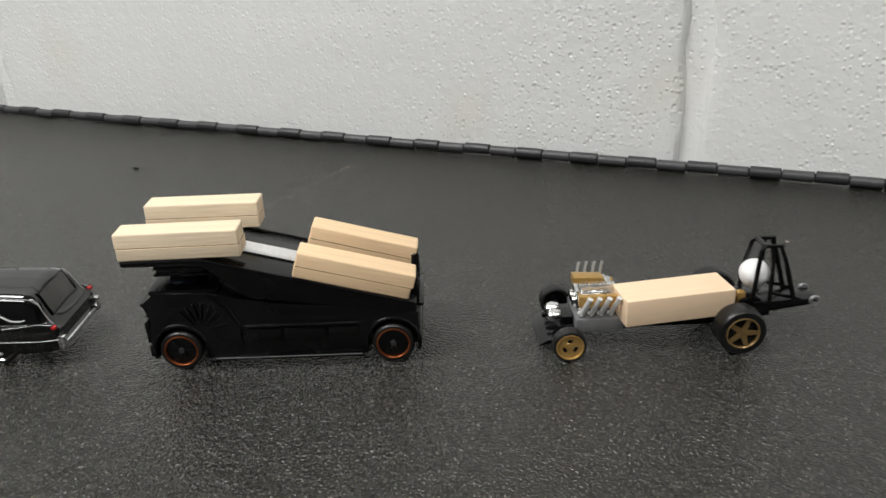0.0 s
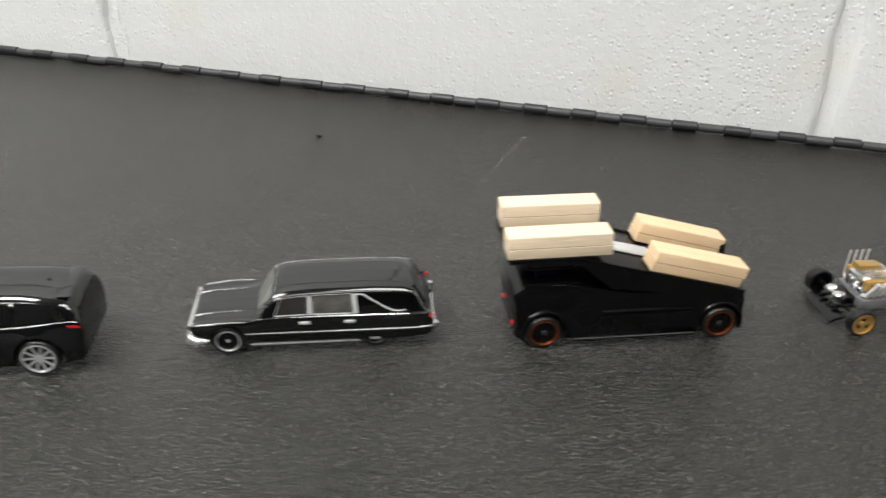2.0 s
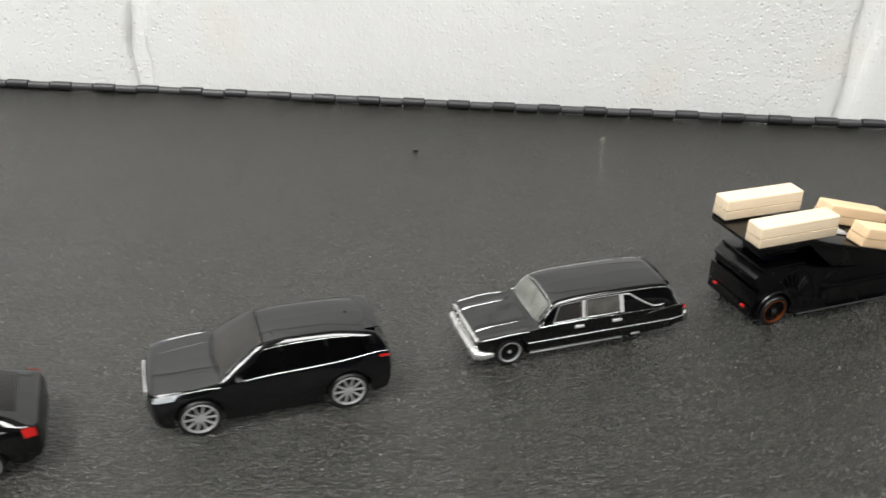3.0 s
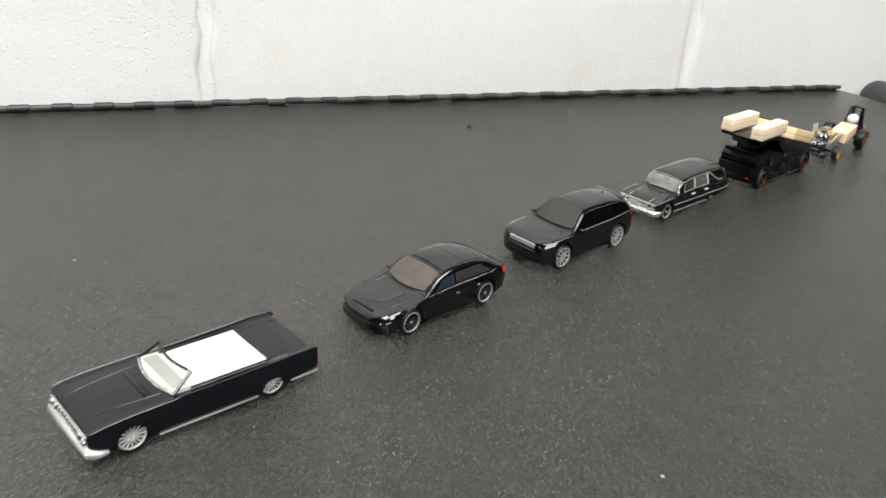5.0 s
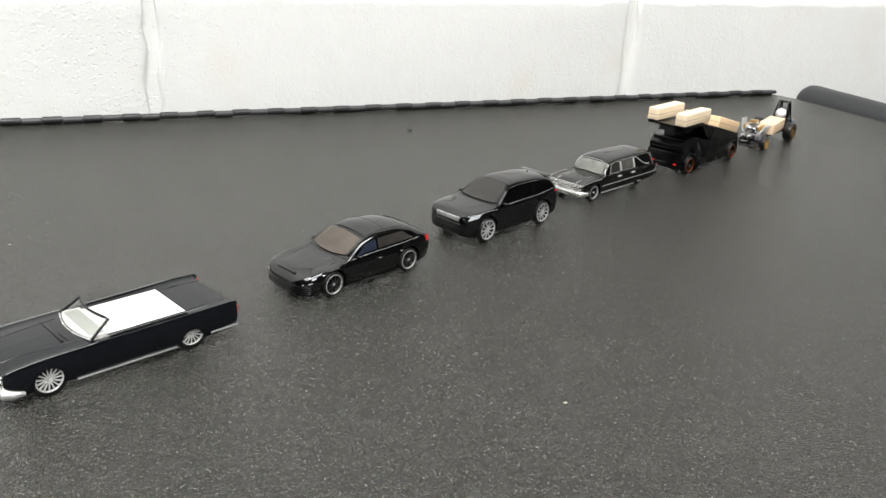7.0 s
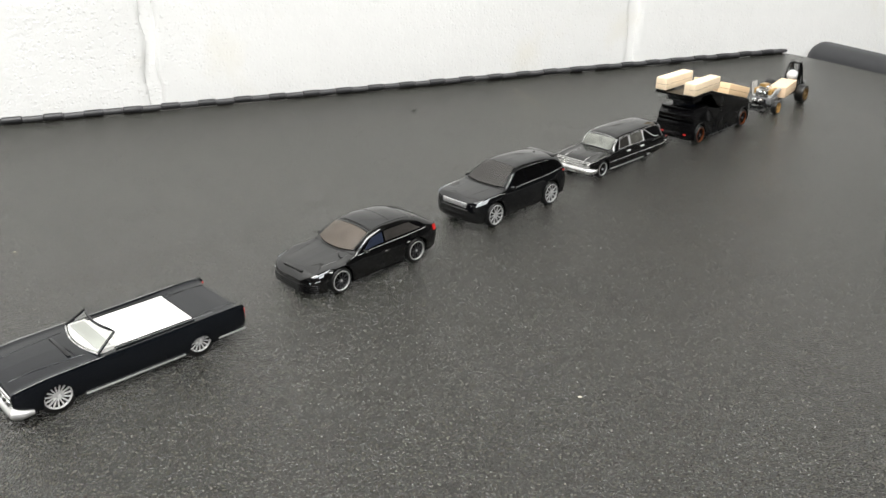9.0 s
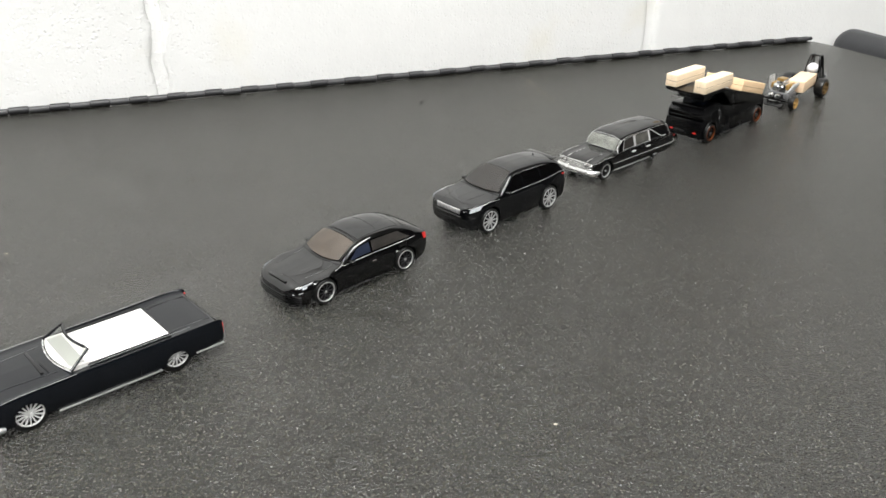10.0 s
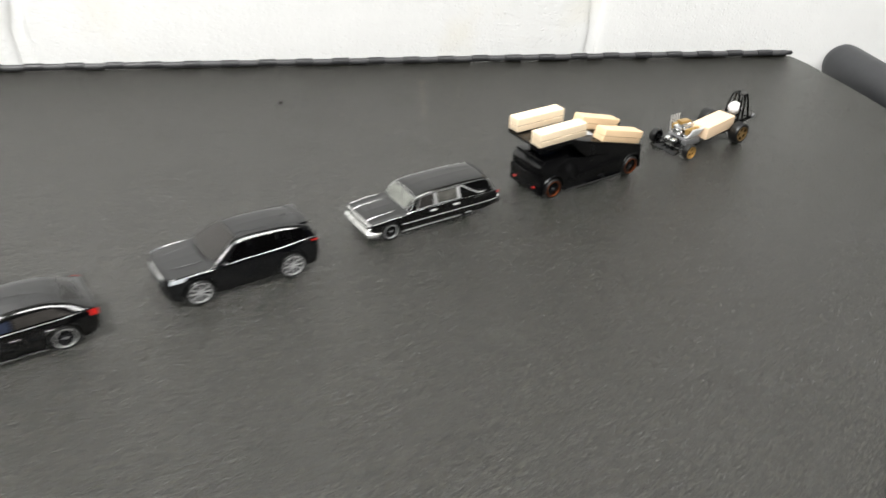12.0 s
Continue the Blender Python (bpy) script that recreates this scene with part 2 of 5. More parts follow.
def slab(bm, x0, x1, y0, y1, z0, z1, bevel=0.0, seg=2):
    """A block with softened edges."""
    made = bmesh.ops.create_cube(bm, size=1)["verts"]
    bmesh.ops.scale(bm, vec=(x1 - x0, y1 - y0, z1 - z0), verts=made)
    bmesh.ops.translate(bm, vec=((x0 + x1) / 2, (y0 + y1) / 2, (z0 + z1) / 2), verts=made)
    if bevel:
        edges = list({e for v in made for e in v.link_edges})
        bmesh.ops.bevel(bm, geom=edges, offset=bevel, segments=seg, profile=0.5, affect="EDGES")
    return bm


def prism(bm, outline, y0, y1, bevel=0.0, top=None):
    """An outline in x, z drawn out from y0 to y1; top(x, y, z) may reshape it."""
    rows = []
    for y in (y0, y1):
        rows.append([bm.verts.new((x, y, z)) for x, z in outline])
    faces = [bm.faces.new(rows[0]), bm.faces.new(rows[1][::-1])]
    n = len(outline)
    for i in range(n):
        faces.append(bm.faces.new((rows[0][i], rows[1][i], rows[1][(i + 1) % n], rows[0][(i + 1) % n])))
    verts = rows[0] + rows[1]
    if top:
        for v in verts:
            v.co = top(*v.co)
    if bevel:
        edges = [e for e in {e for f in faces for e in f.edges} if (e.verts[0] in rows[0]) == (e.verts[1] in rows[0])]
        bmesh.ops.bevel(bm, geom=edges, offset=bevel, segments=2, profile=0.5, affect="EDGES", clamp_overlap=True)
    return bm


def tube(bm, pts, r, n=8):
    """A round bar along a line of points."""
    pts = [Vector(p) for p in pts]
    rings = []
    for i, p in enumerate(pts):
        d = (pts[min(i + 1, len(pts) - 1)] - pts[max(i - 1, 0)]).normalized()
        a = d.orthogonal().normalized() if not rings else (side - d * side.dot(d)).normalized()
        side = a
        b = d.cross(a)
        rr = r[i] if isinstance(r, (list, tuple)) else r
        rings.append([bm.verts.new(p + rr * (math.cos(k * math.tau / n) * a + math.sin(k * math.tau / n) * b)) for k in range(n)])
    for p, q in zip(rings, rings[1:]):
        for k in range(n):
            bm.faces.new((p[k], p[(k + 1) % n], q[(k + 1) % n], q[k]))
    bm.faces.new(rings[0][::-1])
    bm.faces.new(rings[-1])
    return bm


def lathe(bm, profile, centre=(0, 0, 0), axis="Y", n=32):
    """profile: rows of (radius, place along the axis)."""
    rings = []
    for r, a in profile:
        ring = []
        for k in range(n if r > 1e-6 else 1):
            c, s = r * math.cos(k * math.tau / n), r * math.sin(k * math.tau / n)
            p = {"Y": (c, a, s), "X": (a, c, s), "Z": (c, s, a)}[axis]
            ring.append(bm.verts.new(Vector(p) + Vector(centre)))
        rings.append(ring)
    for p, q in zip(rings, rings[1:]):
        for k in range(n):
            f = [p[k % len(p)], p[(k + 1) % len(p)], q[(k + 1) % len(q)], q[k % len(q)]]
            f = list(dict.fromkeys(f))
            if len(f) > 2:
                bm.faces.new(f)
    return bm


def monotone(xs, ys, at):
    """Smooth interpolation with no overshoot."""
    xs, ys, at = np.array(xs, float), np.array(ys, float), np.array(at, float)
    h, d = np.diff(xs), np.diff(ys) / np.diff(xs)
    m = np.zeros_like(ys)
    for i in range(1, len(xs) - 1):
        if d[i - 1] * d[i] > 0:
            m[i] = 2 * d[i - 1] * d[i] / (d[i - 1] + d[i])
    m[0], m[-1] = d[0], d[-1]
    k = np.clip(np.searchsorted(xs, at) - 1, 0, len(xs) - 2)
    t = (at - xs[k]) / h[k]
    return ((1 + 2 * t) * (1 - t) ** 2 * ys[k] + t * (1 - t) ** 2 * h[k] * m[k] + t * t * (3 - 2 * t) * ys[k + 1] + t * t * (t - 1) * h[k] * m[k + 1])


class Shell:
    """A car's outer skin from stations along its length: x, bottom z and half width, waist z and half width,
    belt z and half width, roof edge z and half width, top z at the centre line."""

    def __init__(self, stations, arches, step=0.75, crease=1):
        self.t = np.array(stations, float)
        self.arches = arches
        self.crease = crease
        x0, x1 = self.t[0, 0], self.t[-1, 0]
        xs = set(np.round(np.linspace(x0, x1, int((x1 - x0) / step)), 3)) | set(np.round(self.t[:, 0], 3))
        self.xs = sorted(xs)

    def row(self, x):
        return [float(monotone(self.t[:, 0], self.t[:, i], [x])[0]) for i in range(1, 10)]

    def control(self, x):
        zb, wb, zm, wm, zs, ws, ze, we, zt = self.row(x)
        for cx, cz, r in self.arches:
            if abs(x - cx) < r:
                zb = max(zb, cz + math.sqrt(r * r - (x - cx) ** 2))
        zm, zs = max(zm, zb + 0.3), max(zs, zb + 0.6)
        return [(0, zb), (wb * 0.9, zb), (wb, zb + 0.25), (wm, zm), (ws, zs), (we, ze), (we * 0.55, ze + (zt - ze) * 0.8), (0, zt)]

    def section(self, x):
        p = [Vector(c) for c in self.control(x)]
        for _ in range(2):
            q = [p[0]]
            for a, b in zip(p, p[1:]):
                q += [a * 0.8 + b * 0.2, a * 0.2 + b * 0.8]
            p = q + [p[-1]]
        return p

    def body(self):
        bm = bmesh.new()
        rings = []
        for x in self.xs:
            s = self.section(x)
            ring = [bm.verts.new((x, -y, z)) for y, z in s] + [bm.verts.new((x, y, z)) for y, z in s[-2:0:-1]]
            rings.append(ring)
        n = len(rings[0])
        for p, q in zip(rings, rings[1:]):
            for k in range(n):
                bm.faces.new((p[k], p[(k + 1) % n], q[(k + 1) % n], q[k]))
        bm.faces.new(rings[0])
        bm.faces.new(rings[-1][::-1])
        return bm

    def side(self, x, v, seg=4, off=0.12):
        """A point of the near side between control points seg and seg + 1, lifted off the skin."""
        c = self.control(x)
        (y0, z0), (y1, z1) = c[seg], c[seg + 1]
        d = Vector((z1 - z0, -(y1 - y0)))
        d = d.normalized() if d.length > 1e-6 else Vector((1, 0))
        if d.x < 0:
            d = -d
        return Vector((x, -(y0 + (y1 - y0) * v + d.x * off), z0 + (z1 - z0) * v + d.y * off))

    def side_pane(self, low, high, v0=0.2, v1=0.82, off=0.12, mirror=1, seg=4, n=10, thick=0.0):
        bm = bmesh.new()
        grid = []
        for j in range(5):
            v = j / 4
            row = []
            for i in range(n + 1):
                u = i / n
                x = (low[0] * (1 - u) + low[1] * u) * (1 - v) + (high[0] * (1 - u) + high[1] * u) * v
                p = self.side(x, v0 + (v1 - v0) * v, seg, off)
                row.append(bm.verts.new((p.x, p.y * mirror, p.z)))
            grid.append(row)
        for a, b in zip(grid, grid[1:]):
            for i in range(n):
                bm.faces.new((a[i], a[i + 1], b[i + 1], b[i]))
        return bm

    def top_z(self, x, y):
        s = [p for p in self.section(x)]
        ys, zs = [p[0] for p in s], [p[1] for p in s]
        k = max(range(len(ys)), key=lambda i: ys[i])
        return float(np.interp(abs(y), ys[k:][::-1], zs[k:][::-1]))

    def top_pane(self, x0, x1, f0=0.88, f1=0.88, off=0.12, bow=0.0, n=10, m=8):
        """A pane over the middle, from x0 to x1, its half width a share of the roof edge's."""
        bm = bmesh.new()
        grid = []
        for i in range(n + 1):
            u = i / n
            row = []
            for j in range(m + 1):
                s = 2 * j / m - 1
                x = x0 + (x1 - x0) * u + bow * (1 - u) * s * s
                y = s * self.row(x)[7] * (f0 + (f1 - f0) * u)
                dz = (self.top_z(x + 0.3, y) - self.top_z(x - 0.3, y)) / 0.6
                k = 1 / math.sqrt(1 + dz * dz)
                row.append(bm.verts.new((x - dz * k * off, y, self.top_z(x, y) + k * off)))
            grid.append(row)
        for a, b in zip(grid, grid[1:]):
            for j in range(m):
                bm.faces.new((a[j], a[j + 1], b[j + 1], b[j]))
        return bm

    def strip(self, x0, x1, v, seg=2, r=0.22, mirror=1, n=24, off=0.05, v1=None):
        pts = []
        for i in range(n + 1):
            u = i / n
            p = self.side(x0 + (x1 - x0) * u, v + ((v1 if v1 is not None else v) - v) * u, seg, off)
            pts.append((p.x, p.y * mirror, p.z))
        return tube(bmesh.new(), pts, r, 6)


def pane(name, shell_bm, mat, parent, label):
    ob = part(name, shell_bm, mat, parent, label)
    ob.visible_shadow = False
    return ob


def wheel(parent, x, y, r, width, rim_r, style, rim_mat, face=-1, tyre_mat=None, dark=None):
    """One wheel: hub with tyre and rim. face: -1 shows its rim to the near side."""
    bm = bmesh.new()
    w = width / 2
    lathe(bm, [(0, -w * 0.7), (rim_r * 0.9, -w * 0.7), (rim_r * 0.9, w * 0.7), (0, w * 0.7)], n=24)
    hub = part("wheel", bm, dark or FLATBLACK, parent)
    hub.location = Vector((x, y, r)) * MM
    bm = bmesh.new()
    lathe(bm, [(rim_r, -w), (r - 0.55, -w), (r - 0.15, -w * 0.86), (r, -w * 0.6), (r, w * 0.6), (r - 0.15, w * 0.86), (r - 0.55, w), (rim_r, w), (rim_r, -w)], n=40)
    part("tyre", bm, tyre_mat or TYRE, hub)
    bm = bmesh.new()
    o = face * w
    lip = rim_r * 0.1
    lathe(bm, [(rim_r - lip, o * 0.78), (rim_r - lip, o * 1.0), (rim_r - lip * 0.5, o * 1.07), (rim_r + 0.04, o * 1.02), (rim_r + 0.04, o * 0.8), (rim_r - lip, o * 0.78)], n=36)
    spokes = {"five": 5, "ten": 10, "ring": 0, "dish": 0, "turbine": 15}[style]
    for k in range(spokes):
        a = k * math.tau / spokes
        half = {"five": 0.13, "ten": 0.06, "turbine": 0.05}[style] * rim_r
        sub = bmesh.new()
        slab(sub, rim_r * 0.1, rim_r * 0.92, -0.18, 0.18, -half, half)
        for v in sub.verts:
            wide = (1.0 if style != "five" else (1.5 - 0.7 * v.co.x / rim_r))
            v.co = Vector((v.co.x, v.co.y + o * (0.82 + 0.1 * v.co.x / rim_r), v.co.z * wide))
            v.co = Matrix.Rotation(a, 4, "Y") @ v.co
        tmp = bpy.data.meshes.new("spoke")
        sub.to_mesh(tmp)
        bm.from_mesh(tmp)
        bpy.data.meshes.remove(tmp)
        sub.free()
    if style == "dish":
        lathe(bm, [(0, o * 0.9), (rim_r * 0.3, o * 0.9), (rim_r * 0.36, o * 0.72), (rim_r * 0.9, o * 0.8), (rim_r * 0.9, o * 0.7), (0, o * 0.7)], n=30)
    lathe(bm, [(0, o * 0.98), (rim_r * 0.13, o * 0.96), (rim_r * 0.16, o * 0.8), (0, o * 0.8)], n=16)
    part("rim", bm, rim_mat, hub)
    return hub


def car_root(name, label, hub, angle, half_track, category="toy car", wide=1.0):
    ob = new(name)
    ob.empty_display_size = 0.01
    ob.matrix_world = pose(hub[0], hub[1], 0, 0, 0, angle) @ Matrix.Translation((0, half_track * wide * MM, 0)) @ Matrix.Diagonal((1, wide, 1, 1))
    return tagged(ob, label, category)


def axle_pair(root, x, track, r, width, rim_r, style, rim_mat, **kw):
    for s in (-1, 1):
        wheel(root, x, s * (track - width / 2), r, width, rim_r, style, rim_mat, face=s, **kw)


# ---- the room ----
def plain(name, x0, x1, y0, y1, z0, z1, mat, label="", kind="structure", category=""):
    bm = slab(bmesh.new(), x0, x1, y0, y1, z0, z1)
    return tagged(part(name, bm, mat, None, label, smooth=False, scale=1.0), label, category, kind=kind)


plain("floor", -3.2, 3.2, -4.2, 0.3, FLOOR_Z - 0.1, FLOOR_Z, FLOORING, "grey hard floor under the table", category="floor")
plain("ceiling", -3.2, 3.2, -4.2, 0.3, CEIL_Z, CEIL_Z + 0.1, PLASTER, "plain white ceiling with square troffer lamps", category="ceiling")
# unseen walls added to close the room, dark to keep car sides black
plain("wall_west", -3.2, -3.0, -4.2, 0.0, FLOOR_Z, CEIL_Z, DIMWALL, "unseen side wall, kept dark to dim reflections in the cars", category="wall")
plain("wall_east", 3.0, 3.2, -4.2, 0.0, FLOOR_Z, CEIL_Z, DIMWALL, "unseen side wall, kept dark to dim reflections in the cars", category="wall")
plain("wall_south", -3.0, 3.0, -4.2, -4.0, FLOOR_Z, CEIL_Z, DIMWALL, "unseen back wall, kept dark to dim reflections in the cars", category="wall")

for lx, ly, watts in LAMPS:
    bm = slab(bmesh.new(), -620, 620, -320, 320, 0, 30)
    troffer = tagged(part("ceiling_light", bm, PLASTER, None), "square white ceiling troffer lamp, switched on", "ceiling light", "ceiling lamps")
    troffer.location = (lx, ly, CEIL_Z - 0.03)
    part("diffuser", slab(bmesh.new(), -590, 590, -290, 290, -2, 1), DIFFUSER, troffer, "glowing milky diffuser")

# concrete block wall: courses 203 mm high, blocks 406 mm long in running bond, their painted edges uneven
wall = plain("wall_north", -3.2, 3.2, WALL_Y + 0.0036, WALL_Y + 0.2, FLOOR_Z, CEIL_Z, BLOCK, "white painted concrete block wall with thick lumpy paint", category="wall")
COURSE, LENGTH, JOINT, BED = 0.203, 0.4072, 0.0085, 0.0890


def block_mesh(seed):
    """One block's face: a ragged outline, rounded over to a flat front."""
    rand = random.Random(seed)
    hx, hz = LENGTH / 2 - JOINT / 2, COURSE / 2 - JOINT / 2
    loop = []
    for (ax, az), (bx, bz), n in (((-hx, -hz), (hx, -hz), 26), ((hx, -hz), (hx, hz), 16), ((hx, hz), (-hx, hz), 26), ((-hx, hz), (-hx, -hz), 16)):
        loop += [(ax + (bx - ax) * k / n, az + (bz - az) * k / n) for k in range(n)]
    bm = bmesh.new()
    rings = []
    wave = [rand.gauss(0, 0.0008) for _ in loop]
    for inset, y, jitter in ((0.0, 0.02, 0.0), (0.0, 0.0036, 0.0), (0.0012, 0.0014, 0.0003), (0.0032, 0.0003, 0.0005), (0.0065, 0.0, 0.0006)):
        ring = []
        for (x, z), w in zip(loop, wave):
            k = inset + w + rand.gauss(0, jitter)
            ring.append(bm.verts.new((x * (1 - k / hx), y, z * (1 - k / hz))))
        rings.append(ring)
    n = len(loop)
    for a, b in zip(rings, rings[1:]):
        for i in range(n):
            bm.faces.new((a[i], a[(i + 1) % n], b[(i + 1) % n], b[i]))
    bm.faces.new(rings[-1])
    return bm


variants = []
for c in range(-2, 2):
    shift = 0.0 if c % 2 else LENGTH / 2
    for k in range(-4, 5):
        if len(variants) < 3:
            piece = part("block", block_mesh(len(variants) + 5), BLOCK, wall, scale=1.0)
            variants.append(piece.data)
        else:
            piece = new("block", variants[(k * 2 + c) % 3])
            piece.parent = wall
        piece.location = (k * LENGTH + shift - 0.0041, WALL_Y, BED + COURSE * (c + 0.5))

# the table: a black leathercloth sheet over a board, cut off at its back corner
HINGE_A, HINGE_B = (-0.36, -0.0167), (0.354, -0.0294)


def hinge_y(x):
    return HINGE_A[1] + (x - HINGE_A[0]) * (HINGE_B[1] - HINGE_A[1]) / (HINGE_B[0] - HINGE_A[0])


outline = [(-1.3, -0.0125), (-0.38, -0.0125), (-0.36, hinge_y(-0.36) + 0.0025), (0.354, hinge_y(0.354) + 0.0025), (0.3590, -0.0335), (0.3615, -0.0500), (0.3640, -0.0800), (0.3670, -0.1200), (0.3690, -0.2000), (0.3710, -1.0), (-1.3, -1.0)]
bm = bmesh.new()
low, up = [bm.verts.new((x, y, -0.018)) for x, y in outline], [bm.verts.new((x, y, 0.0)) for x, y in outline]
bm.faces.new(low[::-1]), bm.faces.new(up)
for i in range(len(outline)):
    j = (i + 1) % len(outline)
    bm.faces.new((low[i], low[j], up[j], up[i]))
bmesh.ops.bevel(bm, geom=[e for e in bm.edges if e.verts[0] in up and e.verts[1] in up], offset=0.0015, segments=2, profile=0.5, affect="EDGES")
table = tagged(part("table", bm, MAT, None, scale=1.0), "folding table top covered in black grained leathercloth", "table", kind="structure")
for tx in (-1.2, 0.3):
    for ty in (-0.94, -0.08):
        part("leg", tube(bmesh.new(), [(tx * 1000, ty * 1000, -740), (tx * 1000, ty * 1000, -18)], 16, 12), STEEL_BLACK, table)

# piano hinge along the back edge: its knuckles alternate between the two leaves
hinge = new("piano_hinge")
tagged(hinge, "black steel piano hinge along the table's back edge", "hinge")
hang = math.degrees(math.atan2(HINGE_B[1] - HINGE_A[1], HINGE_B[0] - HINGE_A[0]))
hinge.matrix_world = pose(HINGE_A[0], HINGE_A[1], 0.0, 0, 0, hang)
span = math.hypot(HINGE_B[0] - HINGE_A[0], HINGE_B[1] - HINGE_A[1]) * 1000
PITCH = 12.75
meshes = []
for r, lift in ((2.2, 2.15), (2.45, 2.4)):
    bm = lathe(bmesh.new(), [(0, 0.15), (r - 0.35, 0.15), (r, 0.5), (r, PITCH - 0.5), (r - 0.35, PITCH - 0.15), (0, PITCH - 0.15)], (0, 0, lift), "X", 14)
    meshes.append(part("knuckle", bm, STEEL_BLACK if lift > 2.2 else STEEL_GREY, hinge))
rng = random.Random(4)
count = int(span / PITCH)
for i in range(count):
    ob = meshes[i % 2] if i < 2 else new("knuckle", meshes[i % 2].data)
    ob.parent = hinge
    ob.location = ((span - (i + 1) * PITCH) * MM, rng.uniform(-0.25, 0.25) * MM, rng.uniform(-0.1, 0.15) * MM)
part("hinge_pin", tube(bmesh.new(), [(0, 0, 2.1), (span + 4.0, 0, 2.1), (span + 5.6, 0, 2.1)], [1.75, 1.75, 0.5], 10), STEEL_BLACK, hinge)

# padded bar beside the table's end, held on brackets from under the board
bar = tagged(new("padded_bar"), "round black padded bar on steel brackets beside the table's edge", "bar")
bar.matrix_world = pose(0.4105, -0.0170, -0.0105, 0, 0, -90.6)
R = 17.0
part("padding", lathe(bmesh.new(), [(0, 0), (R * 0.55, 0.8), (R * 0.82, 3.0), (R * 0.96, 7.0), (R, 12.0), (R, 330), (R * 0.985, 332), (R, 334), (R, 700), (0, 702)], (0, 0, 0), "X", 44), RUBBER_BAR, bar)
for bx in (60, 640):
    bm = slab(bmesh.new(), bx - 9, bx + 9, -75, -9, -11.5, -8.0, 0.8)
    part("bracket", bm, STEEL_GREY, bar)


# ---- long charcoal convertible ----
def convertible():
    root = car_root("toy_convertible", "satin charcoal toy convertible limousine with white interior cover", (-0.2824, -0.3850), 20.2, 12.9, wide=1.13)
    st = [
        (-13.2, 5.2, 12.0, 8.0, 12.8, 11.2, 12.6, 11.0, 11.2, 11.2),
        (-12.3, 4.0, 13.0, 8.0, 13.7, 12.6, 13.4, 12.0, 12.0, 12.4),
        (-9.2, 3.4, 13.5, 8.0, 14.0, 13.3, 13.6, 12.7, 12.1, 13.4),
        (0.0, 3.2, 13.6, 8.2, 14.1, 14.0, 13.6, 13.4, 12.1, 14.2),
        (14.0, 3.1, 13.6, 8.2, 14.1, 14.3, 13.6, 13.8, 12.0, 14.4),
        (19.0, 3.1, 13.6, 8.2, 14.1, 14.4, 13.6, 13.6, 12.0, 13.4),
        (30.0, 3.1, 13.6, 8.2, 14.1, 14.4, 13.6, 13.5, 12.0, 13.2),
        (44.0, 3.1, 13.6, 8.2, 14.2, 14.7, 13.7, 13.6, 12.2, 13.4),
        (50.0, 3.2, 13.6, 8.3, 14.2, 14.8, 13.8, 13.7, 12.4, 13.7),
        (59.4, 3.6, 13.6, 8.4, 14.2, 15.0, 13.8, 13.9, 12.6, 13.9),
        (65.4, 4.4, 13.4, 8.6, 14.1, 15.1, 13.7, 13.6, 12.6, 13.5),
        (67.1, 5.0, 13.2, 8.6, 13.9, 15.0, 13.5, 12.6, 12.5, 12.6),
        (67.9, 5.6, 12.8, 8.6, 13.5, 14.2, 13.2, 11.6, 12.3, 11.6),
    ]
    sh = Shell(st, [(0, 5.2, 4.7), (49.7, 3.8, 4.0)])
    part("body", sh.body(), SATIN, root)
    part("chassis", slab(bmesh.new(), -12, 66, -9, 9, 2.6, 6.5, 0.6), FLATBLACK, root)
    # white cover over the seats, creased at the front seat
    bm = bmesh.new()
    slab(bm, 21.5, 49.4, -10.2, 10.2, 11.0, 14.25, 0.35)
    part("interior_cover", bm, WHITEPLASTIC, root, "flat white plastic interior cover")
    part("seat_front", tube(bmesh.new(), [(30.5, -9.4, 14.25), (31.4, -3, 14.4), (31.4, 3, 14.4), (30.5, 9.4, 14.25)], 0.22, 6), WHITEPLASTIC, root)
    # grey colour here paints the shadow of the seat fold
    for s in (-1, 1):
        part("seat_crease", tube(bmesh.new(), [(33.0 + s * 2.2, -1.2 * s, 14.3), (36.5, s * 0.6, 14.45), (38.5, s * 1.5, 14.3)], [0.1, 0.3, 0.1], 6), SHADED_WHITE, root, "seat fold, its shadow put in as grey colour")
    # shelf coloured grey for the shading on a white dash
    part("dash_shelf", slab(bmesh.new(), 15.5, 20.6, -9.6, 9.6, 14.5, 15.15, 0.3), SHADED_WHITE, root, "dash shelf, its shading put in as pale grey colour")
    part("steering_wheel", lathe(bmesh.new(), [(1.9, -0.25), (2.3, 0), (1.9, 0.25), (1.6, 0), (1.9, -0.25)], (23, -4.5, 15.6), "X", 18), WHITEPLASTIC, root)
    # raked, wrapped windscreen in a dark frame
    base = [(12.4 + 2.6 * (abs(s) ** 2.0), 11.4 * s, 14.35) for s in np.linspace(-1, 1, 13)]
    head = [(19.6 + 2.6 * (abs(s) ** 2.0), 9.7 * s, 19.7 - 0.5 * abs(s) ** 3) for s in np.linspace(-1, 1, 13)]
    bm = bmesh.new()
    outline = [(x + 0.35, y * 0.97) for x, y, z in base] + [(21.4, 10.6), (21.4, -10.6)]
    low, up = [bm.verts.new((x, y, 11.0)) for x, y in outline], [bm.verts.new((x + 0.3 * (x < 20), y, 14.9)) for x, y in outline]
    bm.faces.new(low[::-1]), bm.faces.new(up)
    for i in range(len(outline)):
        bm.faces.new((low[i], low[(i + 1) % len(outline)], up[(i + 1) % len(outline)], up[i]))
